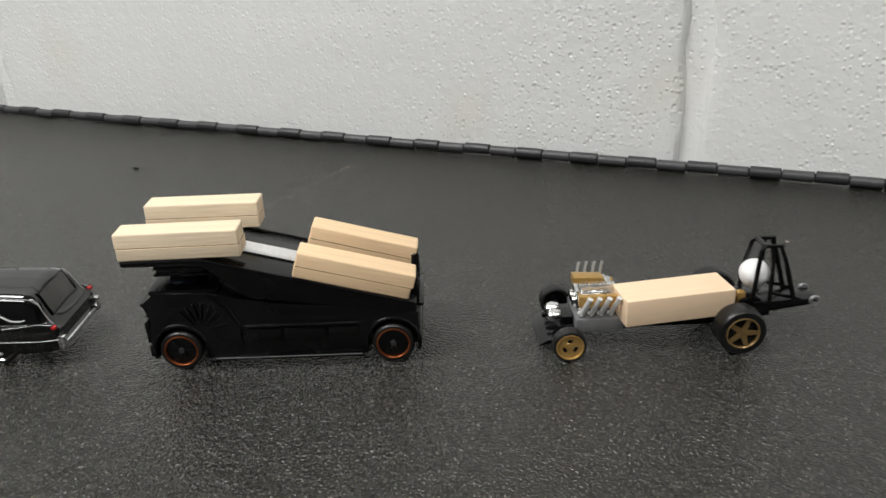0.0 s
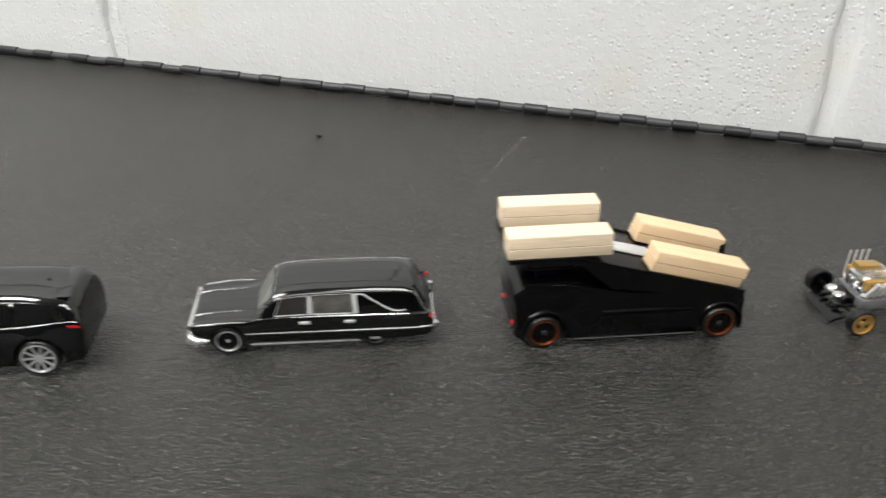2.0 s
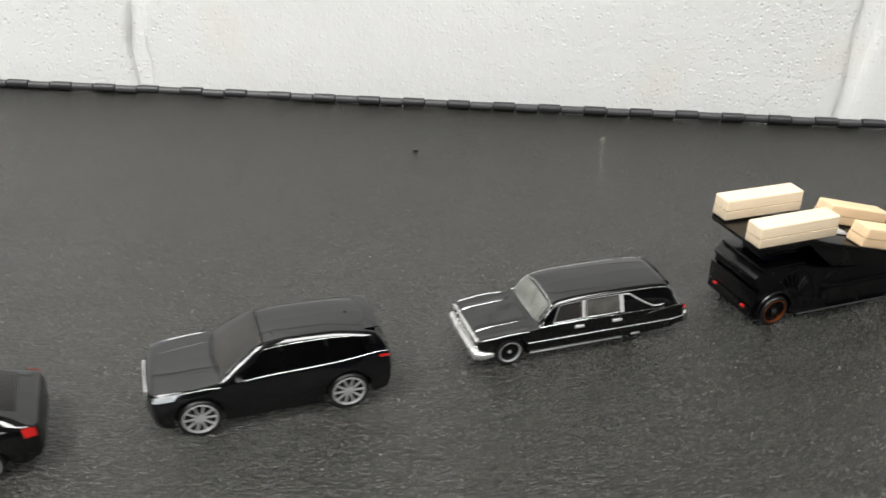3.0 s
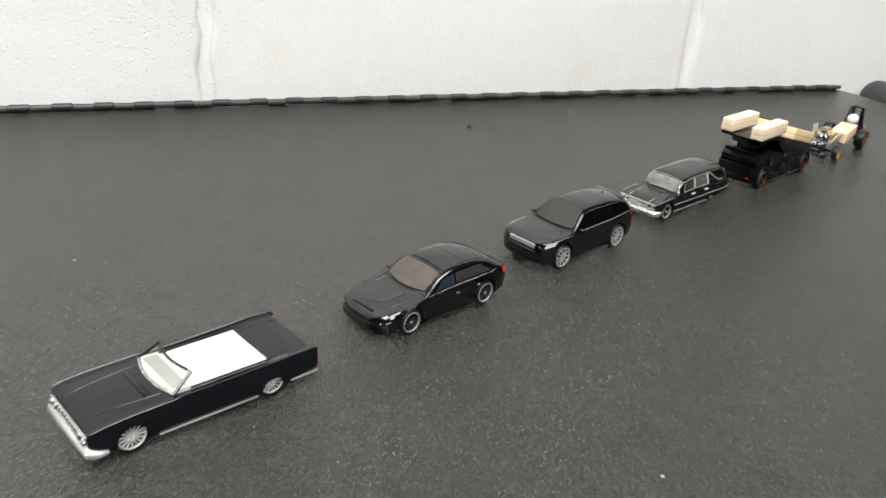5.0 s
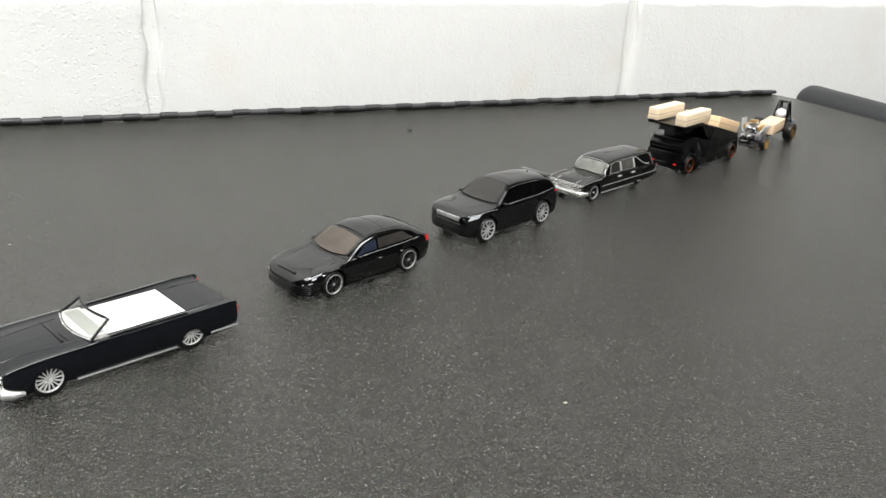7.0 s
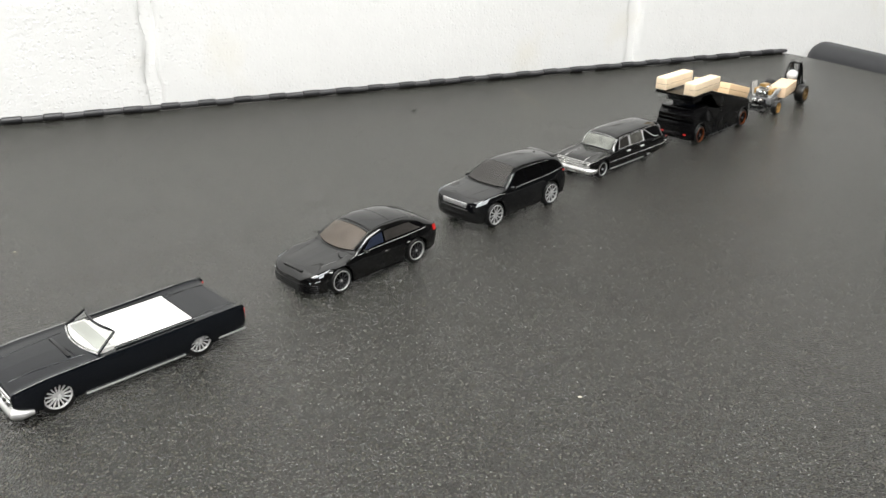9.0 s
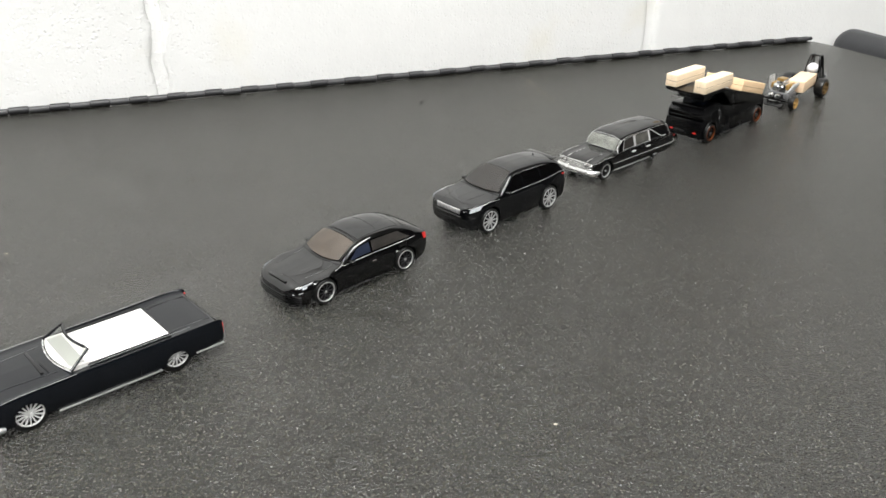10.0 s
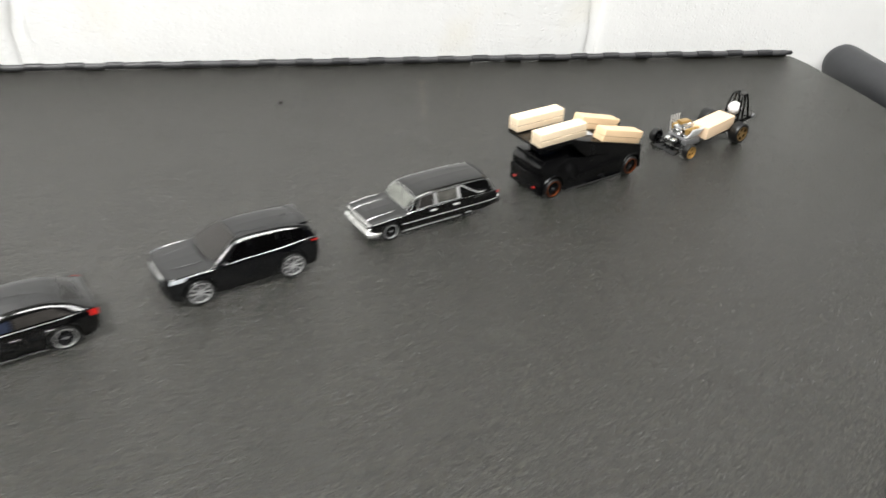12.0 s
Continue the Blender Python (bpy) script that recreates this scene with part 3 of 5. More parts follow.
    part("dashboard", bm, WHITEPLASTIC, root, "white plastic dashboard")
    bm = bmesh.new()
    ra, rb = [bm.verts.new(p) for p in base], [bm.verts.new(p) for p in head]
    for i in range(12):
        bm.faces.new((ra[i], ra[i + 1], rb[i + 1], rb[i]))
    pane("windscreen", bm, TINTED, root, "lightly tinted raked windscreen")
    part("windscreen_frame", tube(bmesh.new(), [base[0], *head, base[-1]], 0.48, 8), SATIN, root)
    part("windscreen_base", tube(bmesh.new(), base, 0.25, 8), SILVER, root, "silver screen base strip")
    part("cover_gap", tube(bmesh.new(), [(21.3, -10.5, 14.1), (49.7, -10.5, 14.0), (49.7, 10.5, 14.0), (21.3, 10.5, 14.1)], 0.3, 6), FLATBLACK, root)
    for s in (-1, 1):
        part("door_top", tube(bmesh.new(), [(20.5, s * 11.6, 14.6), (33, s * 11.7, 14.75), (45, s * 11.9, 14.9), (50, s * 12.0, 15.0)], [0.25, 0.4, 0.4, 0.25], 8), SATIN, root)
        part("door_top_line", tube(bmesh.new(), [(18.5, s * 12.3, 14.75), (34, s * 12.4, 14.95), (46, s * 12.6, 15.1), (56, s * 12.8, 15.25)], 0.08, 6), GUNMETAL, root, "worn grey door edge")
    part("trunk_gap", tube(bmesh.new(), [(50.6, -9.2, 14.1), (65.4, -9.0, 13.75), (66.2, 0, 13.7), (65.4, 9.0, 13.75), (50.6, 9.2, 14.1)], 0.07, 6), FLATBLACK, root)
    # front: bright grille and bumper
    bm = slab(bmesh.new(), -13.7, -12.3, -12.4, 12.4, 6.4, 11.0, 0.4)
    grille = part("grille", bm, CHROME, root, "bright plated grille")
    for k in range(13):
        y = -11 + k * 22 / 12
        part("grille_bar", slab(bmesh.new(), -14.1, -13.6, y - 0.35, y + 0.35, 7.2, 10.4, 0.12), CHROME, grille)
    for y in (-11.2, -8.2, 8.2, 11.2):
        part("headlight", lathe(bmesh.new(), [(0, -14.4), (0.8, -14.3), (1.25, -13.9), (1.35, -13.4)], (0, y, 8.8), "X", 16), CHROME, grille)
    bm = tube(bmesh.new(), [(-7.8, -13.8, 4.4), (-11.4, -13.7, 4.9), (-12.9, -12.9, 5.3), (-13.4, -6, 5.3), (-13.5, 0, 5.3), (-13.4, 6, 5.3), (-12.9, 12.9, 5.3), (-11.4, 13.7, 4.9), (-7.8, 13.8, 4.4)], [0.7, 1.5, 1.9, 1.5, 1.4, 1.5, 1.9, 1.5, 0.7], 10)
    part("bumper", bm, SILVER, root, "bright plated front bumper")
    for s in (1, -1):
        part("sill_trim", slab(bmesh.new(), 8.5, 43.5, s * 13.75 - 0.25, s * 13.75 + 0.25, 3.2, 3.75, 0.15), SILVER, root, "silver sill strip")
        part("rear_sill_trim", slab(bmesh.new(), 56.5, 67.4, s * 13.7 - 0.25, s * 13.7 + 0.25, 4.6, 5.3, 0.15), SILVER, root)
        # grey line for the worn edge, also painting the highlight along the crest
        part("fender_trim", sh.strip(-12.2, 16, 0.98, 3, 0.11, -s), GUNMETAL, root, "grey fender line for a worn edge and its highlight")
        part("hood_crease", tube(bmesh.new(), [(x, s * (7.6 + 0.08 * x), sh.top_z(x, 7.6 + 0.08 * x) - 0.02) for x in np.linspace(-11, 12, 12)], 0.2, 6), SATIN, root)
        part("tail_light", slab(bmesh.new(), 67.4, 68.1, s * 12.9 - 0.5, s * 12.9 + 0.5, 8.6, 12.8, 0.2), RED, root, "red tail lamp")
        part("fuel_door", slab(bmesh.new(), 57.0, 59.6, s * 14.05 - 0.12, s * 14.05 + 0.12, 10.6, 12.2, 0.1), SATIN, root)
        for x in (22.5, 36.0):
            part("door_gap", tube(bmesh.new(), [(x, s * 14.12, 4.2), (x, s * 14.18, 8.3), (x - 0.3, s * 13.75, 14.0)], 0.1, 5), FLATBLACK, root)
        part("window_sill", sh.strip(19, 47, 0.6, 4, 0.2, -s, off=0.1), SATIN, root)
    part("wiper", tube(bmesh.new(), [(9.6, -7.5, 14.7), (9.0, -1, 14.9)], 0.14, 5), FLATBLACK, root)
    part("hood_vent", slab(bmesh.new(), 7.2, 8.2, -7, 7, 14.1, 14.6, 0.15), FLATBLACK, root)
    axle_pair(root, 0, 13.4, 6.2, 4.0, 4.5, "turbine", TRIM)
    axle_pair(root, 49.7, 12.9, 6.3, 4.0, 4.4, "turbine", TRIM)


convertible()


# ---- black sporting estate ----
def estate():
    root = car_root("toy_estate_car", "gloss black toy sports estate car with dark wheels", (-0.1753, -0.3405), 22.0, 13.4, wide=1.12)
    st = [
        (-15.0, 4.9, 4.6, 6.3, 5.2, 7.2, 4.8, 7.5, 3.8, 7.8),
        (-14.5, 4.2, 6.6, 6.4, 7.4, 8.0, 6.8, 8.4, 5.4, 8.8),
        (-13.6, 3.5, 8.8, 6.5, 9.8, 8.9, 9.0, 9.4, 7.0, 9.9),
        (-12.2, 2.9, 10.8, 6.6, 11.7, 9.9, 10.7, 10.4, 8.0, 10.9),
        (-9.0, 2.4, 12.3, 7.0, 13.0, 11.0, 11.9, 11.2, 8.8, 11.8),
        (0.0, 2.2, 12.9, 8.0, 13.9, 12.2, 12.6, 12.2, 9.4, 12.7),
        (5.0, 2.1, 13.0, 8.0, 13.7, 12.6, 12.6, 12.7, 10.4, 13.2),
        (8.2, 2.1, 13.0, 8.0, 13.6, 12.9, 12.4, 13.4, 11.5, 14.0),
        (13.0, 2.1, 13.0, 8.0, 13.5, 13.0, 12.3, 16.2, 11.1, 17.2),
        (19.0, 2.1, 13.0, 8.0, 13.5, 13.1, 12.2, 19.0, 10.4, 20.4),
        (28.0, 2.1, 13.0, 8.0, 13.5, 13.2, 12.2, 20.2, 10.3, 22.2),
        (37.0, 2.1, 13.0, 8.2, 13.8, 13.5, 12.5, 20.0, 10.1, 21.8),
        (45.0, 2.3, 13.0, 8.6, 14.1, 14.0, 12.8, 18.7, 9.9, 20.1),
        (51.0, 2.8, 12.6, 9.2, 13.7, 14.4, 12.4, 16.6, 9.6, 17.6),
        (54.2, 3.4, 12.0, 9.4, 13.0, 14.3, 11.8, 15.0, 9.6, 15.7),
        (55.8, 4.0, 11.2, 9.4, 12.2, 13.8, 11.2, 14.2, 9.4, 14.6),
        (56.8, 5.0, 9.8, 9.0, 10.8, 12.6, 10.0, 13.0, 8.6, 13.3),
    ]
    sh = Shell(st, [(0, 5.4, 6.2), (42.2, 5.4, 6.2)])
    part("body", sh.body(), GLOSS, root)
    part("chassis", slab(bmesh.new(), -10, 55, -8.6, 8.6, 1.9, 7.0, 0.8), FLATBLACK, root)
    part("seat_trim", sh.top_pane(7.9, 18.5, 0.86, 0.88, 0.36, 2.2, 16, 14), TAN, root)
    pane("windscreen", sh.top_pane(7.7, 18.7, 0.9, 0.92, 0.62, 2.4, 16, 14), SMOKE, root, "smoked windscreen over a tan interior")
    part("scuttle", sh.top_pane(6.7, 8.0, 0.96, 0.94, 0.1, 2.5, 6, 14), FLATBLACK, root, "dark slot under the windscreen")
    part("screen_head", tube(bmesh.new(), [(19.0, y, sh.top_z(19.0, y) + 0.12) for y in np.linspace(-9.4, 9.4, 11)], 0.2, 6), FLATBLACK, root)
    pane("sunroof", sh.top_pane(20.6, 42, 0.84, 0.84, 0.14, 0.5), ROVER, root, "gloss black roof panel")
    pane("rear_window", sh.top_pane(46.0, 51.6, 0.86, 0.8, 0.14, -1.0), SMOKE, root, "smoked rear window")
    for s in (1, -1):
        for low, high in (((13.0, 24.6), (18.6, 24.6)), ((25.8, 46.0), (25.8, 40.5))):
            part("door_trim", sh.side_pane(low, high, 0.2, 0.8, 0.15, s), GREYTRIM if low[0] > 20 else BLUESEAT, root)
            pane("side_window", sh.side_pane(low, high, 0.17, 0.83, 0.32, s), SMOKE, root, "smoked side window")
        part("window_trim", sh.strip(10, 49, 0.06, 4, 0.08, s), SILVER, root, "thin bright window strip")
        part("sill", tube(bmesh.new(), [(7.2, -s * 13.2, 2.8), (35.0, -s * 13.2, 2.6)], 0.2, 6), FLATBLACK, root)
        for x in (24.0, 36.6):
            part("door_handle", slab(bmesh.new(), x, x + 2.2, -s * 13.55 - 0.35, -s * 13.55 + 0.35, 10.6, 11.3, 0.2), CHROME, root, "bright door handle")
        part("screen_edge", tube(bmesh.new(), [(x, s * sh.row(x)[7] * 0.92, sh.top_z(x, sh.row(x)[7] * 0.92) + 0.5) for x in np.linspace(9.8, 18.8, 12)], 0.26, 6), FLATBLACK, root)
        mirror = slab(bmesh.new(), 12.6, 14.8, -s * 13.5 - 1.2, -s * 13.5 + 1.2, 13.2, 14.8, 0.55, 3)
        part("door_mirror", mirror, GLOSS, root)
        part("headlight", sh.side_pane((-11.6, -6.0), (-10.6, -4.6), 0.84, 0.98, 0.12, s, 3), LAMP, root, "bright swept headlamp")
        part("lamp_lens", sh.side_pane((-10.2, -8.2), (-9.9, -7.9), 0.62, 0.8, 0.15, s, 3, 3), LAMP, root)
        part("lamp_base", sh.side_pane((-11.8, -10.2), (-11.6, -9.8), 0.3, 0.4, 0.15, s, 3, 3), SILVER, root)
        part("tail_light", sh.side_pane((53.4, 56.2), (52.8, 56.0), 0.45, 0.98, 0.15, s, 3), RED, root, "red wrap-around tail lamp")
    for x in (20.2, 31.5, 42.2):
        part("roof_joint", tube(bmesh.new(), [(x, y, sh.top_z(x, y) + 0.1) for y in np.linspace(-8.6, 8.6, 11)], 0.13, 6), FLATBLACK, root)
    part("boot_lip", slab(bmesh.new(), 55.6, 56.8, -9.0, 9.0, 12.1, 12.8, 0.25), GLOSS, root)
    part("spoiler", tube(bmesh.new(), [(46.5, -9.2, 18.2), (50.2, -8.4, 17.0), (51.4, 0, 17.6), (50.2, 8.4, 17.0), (46.5, 9.2, 18.2)], [0.2, 0.25, 0.25, 0.25, 0.2], 8), GLOSS, root)
    part("grille", slab(bmesh.new(), -15.0, -12.6, -6.8, 6.8, 3.7, 6.4, 0.5), FLATBLACK, root)
    for k in range(4):
        part("grille_bar", slab(bmesh.new(), -15.1, -14.8, -5.2, 5.2, 3.95 + k * 0.48, 4.12 + k * 0.48, 0.05), STEEL_BLACK, root)
    for s in (1, -1):
        part("lamp_strip", tube(bmesh.new(), [(-14.2, s * 7.6, 6.6), (-13.4, s * 9.4, 6.8), (-12.0, s * 11.1, 7.0)], 0.16, 6), LAMP, root, "thin bright lamp strip")
        part("intake_edge", tube(bmesh.new(), [(-14.2, s * 7.2, 5.9), (-13.4, s * 9.2, 6.0), (-12.0, s * 11.0, 6.1)], 0.14, 6), GLOSS, root)
        part("fender_line", tube(bmesh.new(), [(x, s * (9.2 + 0.12 * x * (x < 4)), sh.top_z(x, 9.0) + 0.02) for x in np.linspace(-9, 7, 12)], 0.05, 6), GLOSS, root)
    for z in (3.6, 4.5, 5.4, 6.3):
        part("bumper_slat", tube(bmesh.new(), [(-11.0, -12.45, z), (-12.2, -11.5, z), (-13.6, -9.6, z), (-14.5, -7.2, z), (-15.0, -5.0, z), (-15.1, 0, z), (-15.0, 5.0, z), (-14.5, 7.2, z), (-13.6, 9.6, z), (-12.2, 11.5, z), (-11.0, 12.45, z)], 0.42, 8), FLATBLACK, root)
    part("number_plate", slab(bmesh.new(), -15.2, -14.8, -2.5, 2.5, 6.0, 7.2, 0.1), FLATBLACK, root)
    part("hood_slot", slab(bmesh.new(), -13.0, -11.8, -5.2, 5.2, 10.2, 11.1, 0.25), FLATBLACK, root)
    part("lip_spoiler", tube(bmesh.new(), [(-10.8, -12.2, 3.0), (-13.3, -9.4, 3.0), (-14.6, -5, 3.2), (-14.9, 0, 3.3), (-14.6, 5, 3.2), (-13.3, 9.4, 3.0), (-10.8, 12.2, 3.0)], 0.35, 6), GLOSS, root)
    for s in (1, -1):
        part("side_intake", slab(bmesh.new(), -13.5, -11.8, s * 9.0 - 1.4, s * 9.0 + 1.4, 4.0, 5.6, 0.3), FLATBLACK, root)
        part("fog_strip", slab(bmesh.new(), -13.3, -12.2, s * 9.5 - 1.0, s * 9.5 + 1.0, 7.3, 7.7, 0.1), LAMP, root)
        part("hood_crease", tube(bmesh.new(), [(x, s * (4.2 + 0.14 * x), sh.top_z(x, 4.2 + 0.14 * x) - 0.05) for x in np.linspace(-11, 8, 12)], 0.06, 6), GLOSS, root)
    axle_pair(root, 0, 13.6, 5.5, 4.4, 4.3, "ring", SILVER)
    axle_pair(root, 42.2, 13.6, 5.5, 4.4, 4.3, "ring", SILVER)
    for ob in [o for o in root.children if o.name.split(".")[0] == "wheel"]:
        s = -1 if ob.location.y < 0 else 1
        for k in range(10):
            bm = slab(bmesh.new(), 0.6, 3.8, s * 1.9 - 0.15, s * 1.9 + 0.15, -0.16, 0.16, 0.05)
            bmesh.ops.rotate(bm, cent=(0, 0, 0), matrix=Matrix.Rotation(k * math.tau / 10, 3, "Y"), verts=bm.verts)
            part("spoke", bm, STEEL_BLACK, ob)


estate()


# ---- black sport utility car ----
def utility():
    root = car_root("toy_suv", "gloss black toy sport utility car with silver ten-spoke wheels", (-0.0860, -0.3022), 21.5, 13.6, wide=1.07)
    st = [
        (-13.6, 6.2, 6.8, 8.8, 7.8, 12.2, 7.4, 12.8, 5.8, 13.3),
        (-13.1, 5.2, 8.6, 8.8, 9.7, 13.1, 9.2, 13.7, 7.2, 14.2),
        (-12.3, 4.4, 10.3, 8.8, 11.4, 13.9, 10.8, 14.5, 8.4, 15.0),
        (-11.0, 3.7, 11.9, 8.8, 12.8, 14.7, 12.1, 15.2, 9.3, 15.8),
        (-7.0, 3.2, 13.0, 9.2, 13.7, 15.2, 12.8, 15.6, 10.2, 16.2),
        (1.0, 3.0, 13.3, 9.4, 14.0, 15.6, 13.1, 15.9, 10.8, 16.6),
        (6.0, 3.0, 13.3, 9.4, 14.0, 15.7, 13.1, 16.3, 12.0, 17.0),
        (12.5, 3.0, 13.3, 9.4, 14.0, 15.5, 13.1, 20.0, 10.8, 20.7),
        (19.6, 3.0, 13.3, 9.4, 14.0, 15.7, 13.0, 23.8, 9.0, 24.4),
        (27.0, 3.0, 13.3, 9.4, 14.0, 15.8, 13.0, 24.4, 9.0, 25.2),
        (38.0, 3.0, 13.3, 9.4, 14.0, 16.1, 13.0, 24.1, 9.0, 25.0),
        (47.6, 3.2, 13.2, 9.8, 13.9, 16.9, 12.8, 23.0, 9.6, 24.0),
        (52.2, 3.6, 12.9, 10.2, 13.6, 17.2, 12.5, 22.0, 9.5, 23.0),
        (54.4, 4.0, 12.6, 10.4, 13.2, 17.0, 12.2, 19.4, 10.2, 20.2),
        (55.2, 4.6, 12.0, 10.4, 12.8, 16.4, 11.9, 17.2, 10.4, 17.8),
        (55.9, 5.6, 11.2, 10.4, 12.0, 15.0, 11.2, 15.4, 9.8, 15.8),
    ]
    sh = Shell(st, [(0, 6.0, 6.9), (42.5, 6.0, 6.9)])
    part("body", sh.body(), ROVER, root)
    part("chassis", slab(bmesh.new(), -10, 54, -8.6, 8.6, 2.6, 8.0, 0.8), FLATBLACK, root)
    part("seat_trim", sh.top_pane(6.4, 19.0, 0.88, 0.88, 0.36, 1.8, 16, 14), GREYTRIM, root)
    pane("windscreen", sh.top_pane(6.2, 19.2, 0.92, 0.92, 0.62, 2.0, 16, 14), SMOKE, root, "smoked windscreen")
    part("scuttle", sh.top_pane(4.9, 6.6, 0.98, 0.98, 0.1, 2.2, 6, 14), FLATBLACK, root, "dark slot under the windscreen")
    part("screen_head", tube(bmesh.new(), [(19.5, y, sh.top_z(19.5, y) + 0.12) for y in np.linspace(-8.6, 8.6, 11)], 0.2, 6), FLATBLACK, root)
    pane("rear_window", sh.top_pane(53.2, 55.8, 0.86, 0.9, 0.14), SMOKE, root, "smoked rear window")
    for s in (1, -1):
        for low, high in (((10.0, 23.6), (18.6, 23.6)), ((24.6, 37.0), (24.6, 36.4)), ((38.0, 52.0), (37.4, 49.0))):
            part("door_trim", sh.side_pane(low, high, 0.16, 0.82, 0.15, s), FLATBLACK, root)
            pane("side_window", sh.side_pane(low, high, 0.13, 0.85, 0.32, s), SMOKE, root, "smoked side window")
        part("belt_trim", sh.strip(12.5, 54.4, 0.05, 4, 0.12, s), SILVER, root, "thin bright belt strip")
        # silver line added in place of reflections along the fender top
        part("fender_glint", sh.strip(-6, 6.5, 0.9, 3, 0.1, s), SILVER, root, "bright line standing in for reflections on the front fender")
        part("roof_rail", sh.strip(19.5, 44.0, 0.86, 4, 0.06, s), SILVER, root, "thin bright roof strip")
        part("door_mirror", slab(bmesh.new(), 10.6, 12.8, -s * 14.0 - 1.2, -s * 14.0 + 1.2, 15.9, 17.7, 0.6, 3), ROVER, root)
        part("screen_edge", tube(bmesh.new(), [(x, s * sh.row(x)[7] * 0.93, sh.top_z(x, sh.row(x)[7] * 0.93) + 0.5) for x in np.linspace(8.0, 19.2, 12)], 0.28, 6), FLATBLACK, root)
        part("headlight", sh.side_pane((-12.0, -6.4), (-11.4, -3.6), 0.68, 0.98, 0.16, s, 3), LAMP, root, "bright swept headlamp")
        part("tail_light", sh.side_pane((52.6, 55.4), (52.0, 55.2), 0.78, 0.9, 0.15, s, 3), RED, root, "slim red tail lamp")
        part("fog_lamp", lathe(bmesh.new(), [(0, -13.0), (0.6, -12.9), (0.75, -12.0)], (0, -s * 9.0, 7.8), "X", 12), SILVER, root)
    part("grille", slab(bmesh.new(), -13.8, -12.2, -7.2, 7.2, 11.2, 13.6, 0.35), SILVER, root, "silver mesh grille")
    for k in range(15):
        part("grille_bar", slab(bmesh.new(), -13.95, -13.7, -7.0 + k * 0.97, -6.65 + k * 0.97, 11.5, 13.3, 0.08), GUNMETAL, root)
    part("bumper_crease", tube(bmesh.new(), [(-10.4, -12.4, 10.4), (-12.4, -10.6, 10.1), (-13.6, -7.0, 10.0), (-13.9, 0, 10.0), (-13.6, 7.0, 10.0), (-12.4, 10.6, 10.1), (-10.4, 12.4, 10.4)], 0.3, 6), ROVER, root)
    for s in (1, -1):
        part("corner_lamp", slab(bmesh.new(), -13.0, -11.6, s * 8.6 - 1.2, s * 8.6 + 1.2, 11.9, 13.2, 0.4), LAMP, root, "bright corner lamp")
        part("bumper_vent", slab(bmesh.new(), -12.9, -11.2, s * 9.0 - 1.2, s * 9.0 + 1.2, 7.0, 8.6, 0.3), FLATBLACK, root)
        part("hood_line", tube(bmesh.new(), [(x, s * (6.4 + 0.1 * x), sh.top_z(x, 6.4 + 0.1 * x) - 0.02) for x in np.linspace(-10.5, 4, 12)], 0.05, 6), ROVER, root)
        for x in (24.1, 37.5):
            part("door_gap", tube(bmesh.new(), [(x, s * 13.4, 4.4), (x, s * 14.0, 9.6), (x - 0.2, s * 13.3, 15.2)], 0.1, 5), FLATBLACK, root)
    part("lower_grille", slab(bmesh.new(), -13.9, -12.4, -6.2, 6.2, 5.9, 8.0, 0.3), FLATBLACK, root)
    part("skid_plate", slab(bmesh.new(), -13.2, -11.2, -8.0, 8.0, 4.3, 5.0, 0.3), FLATBLACK, root)
    part("spoiler", slab(bmesh.new(), 49.0, 53.2, -8.4, 8.4, 22.9, 23.5, 0.3), ROVER, root)
    part("antenna_fin", prism(bmesh.new(), [(43.6, 23.8), (45.4, 23.6), (45.4, 24.9)], -0.3, 0.3), ROVER, root)
    axle_pair(root, 0, 13.9, 6.1, 4.8, 4.9, "ten", RIM)
    axle_pair(root, 42.5, 13.9, 6.1, 4.8, 4.9, "ten", RIM)


utility()


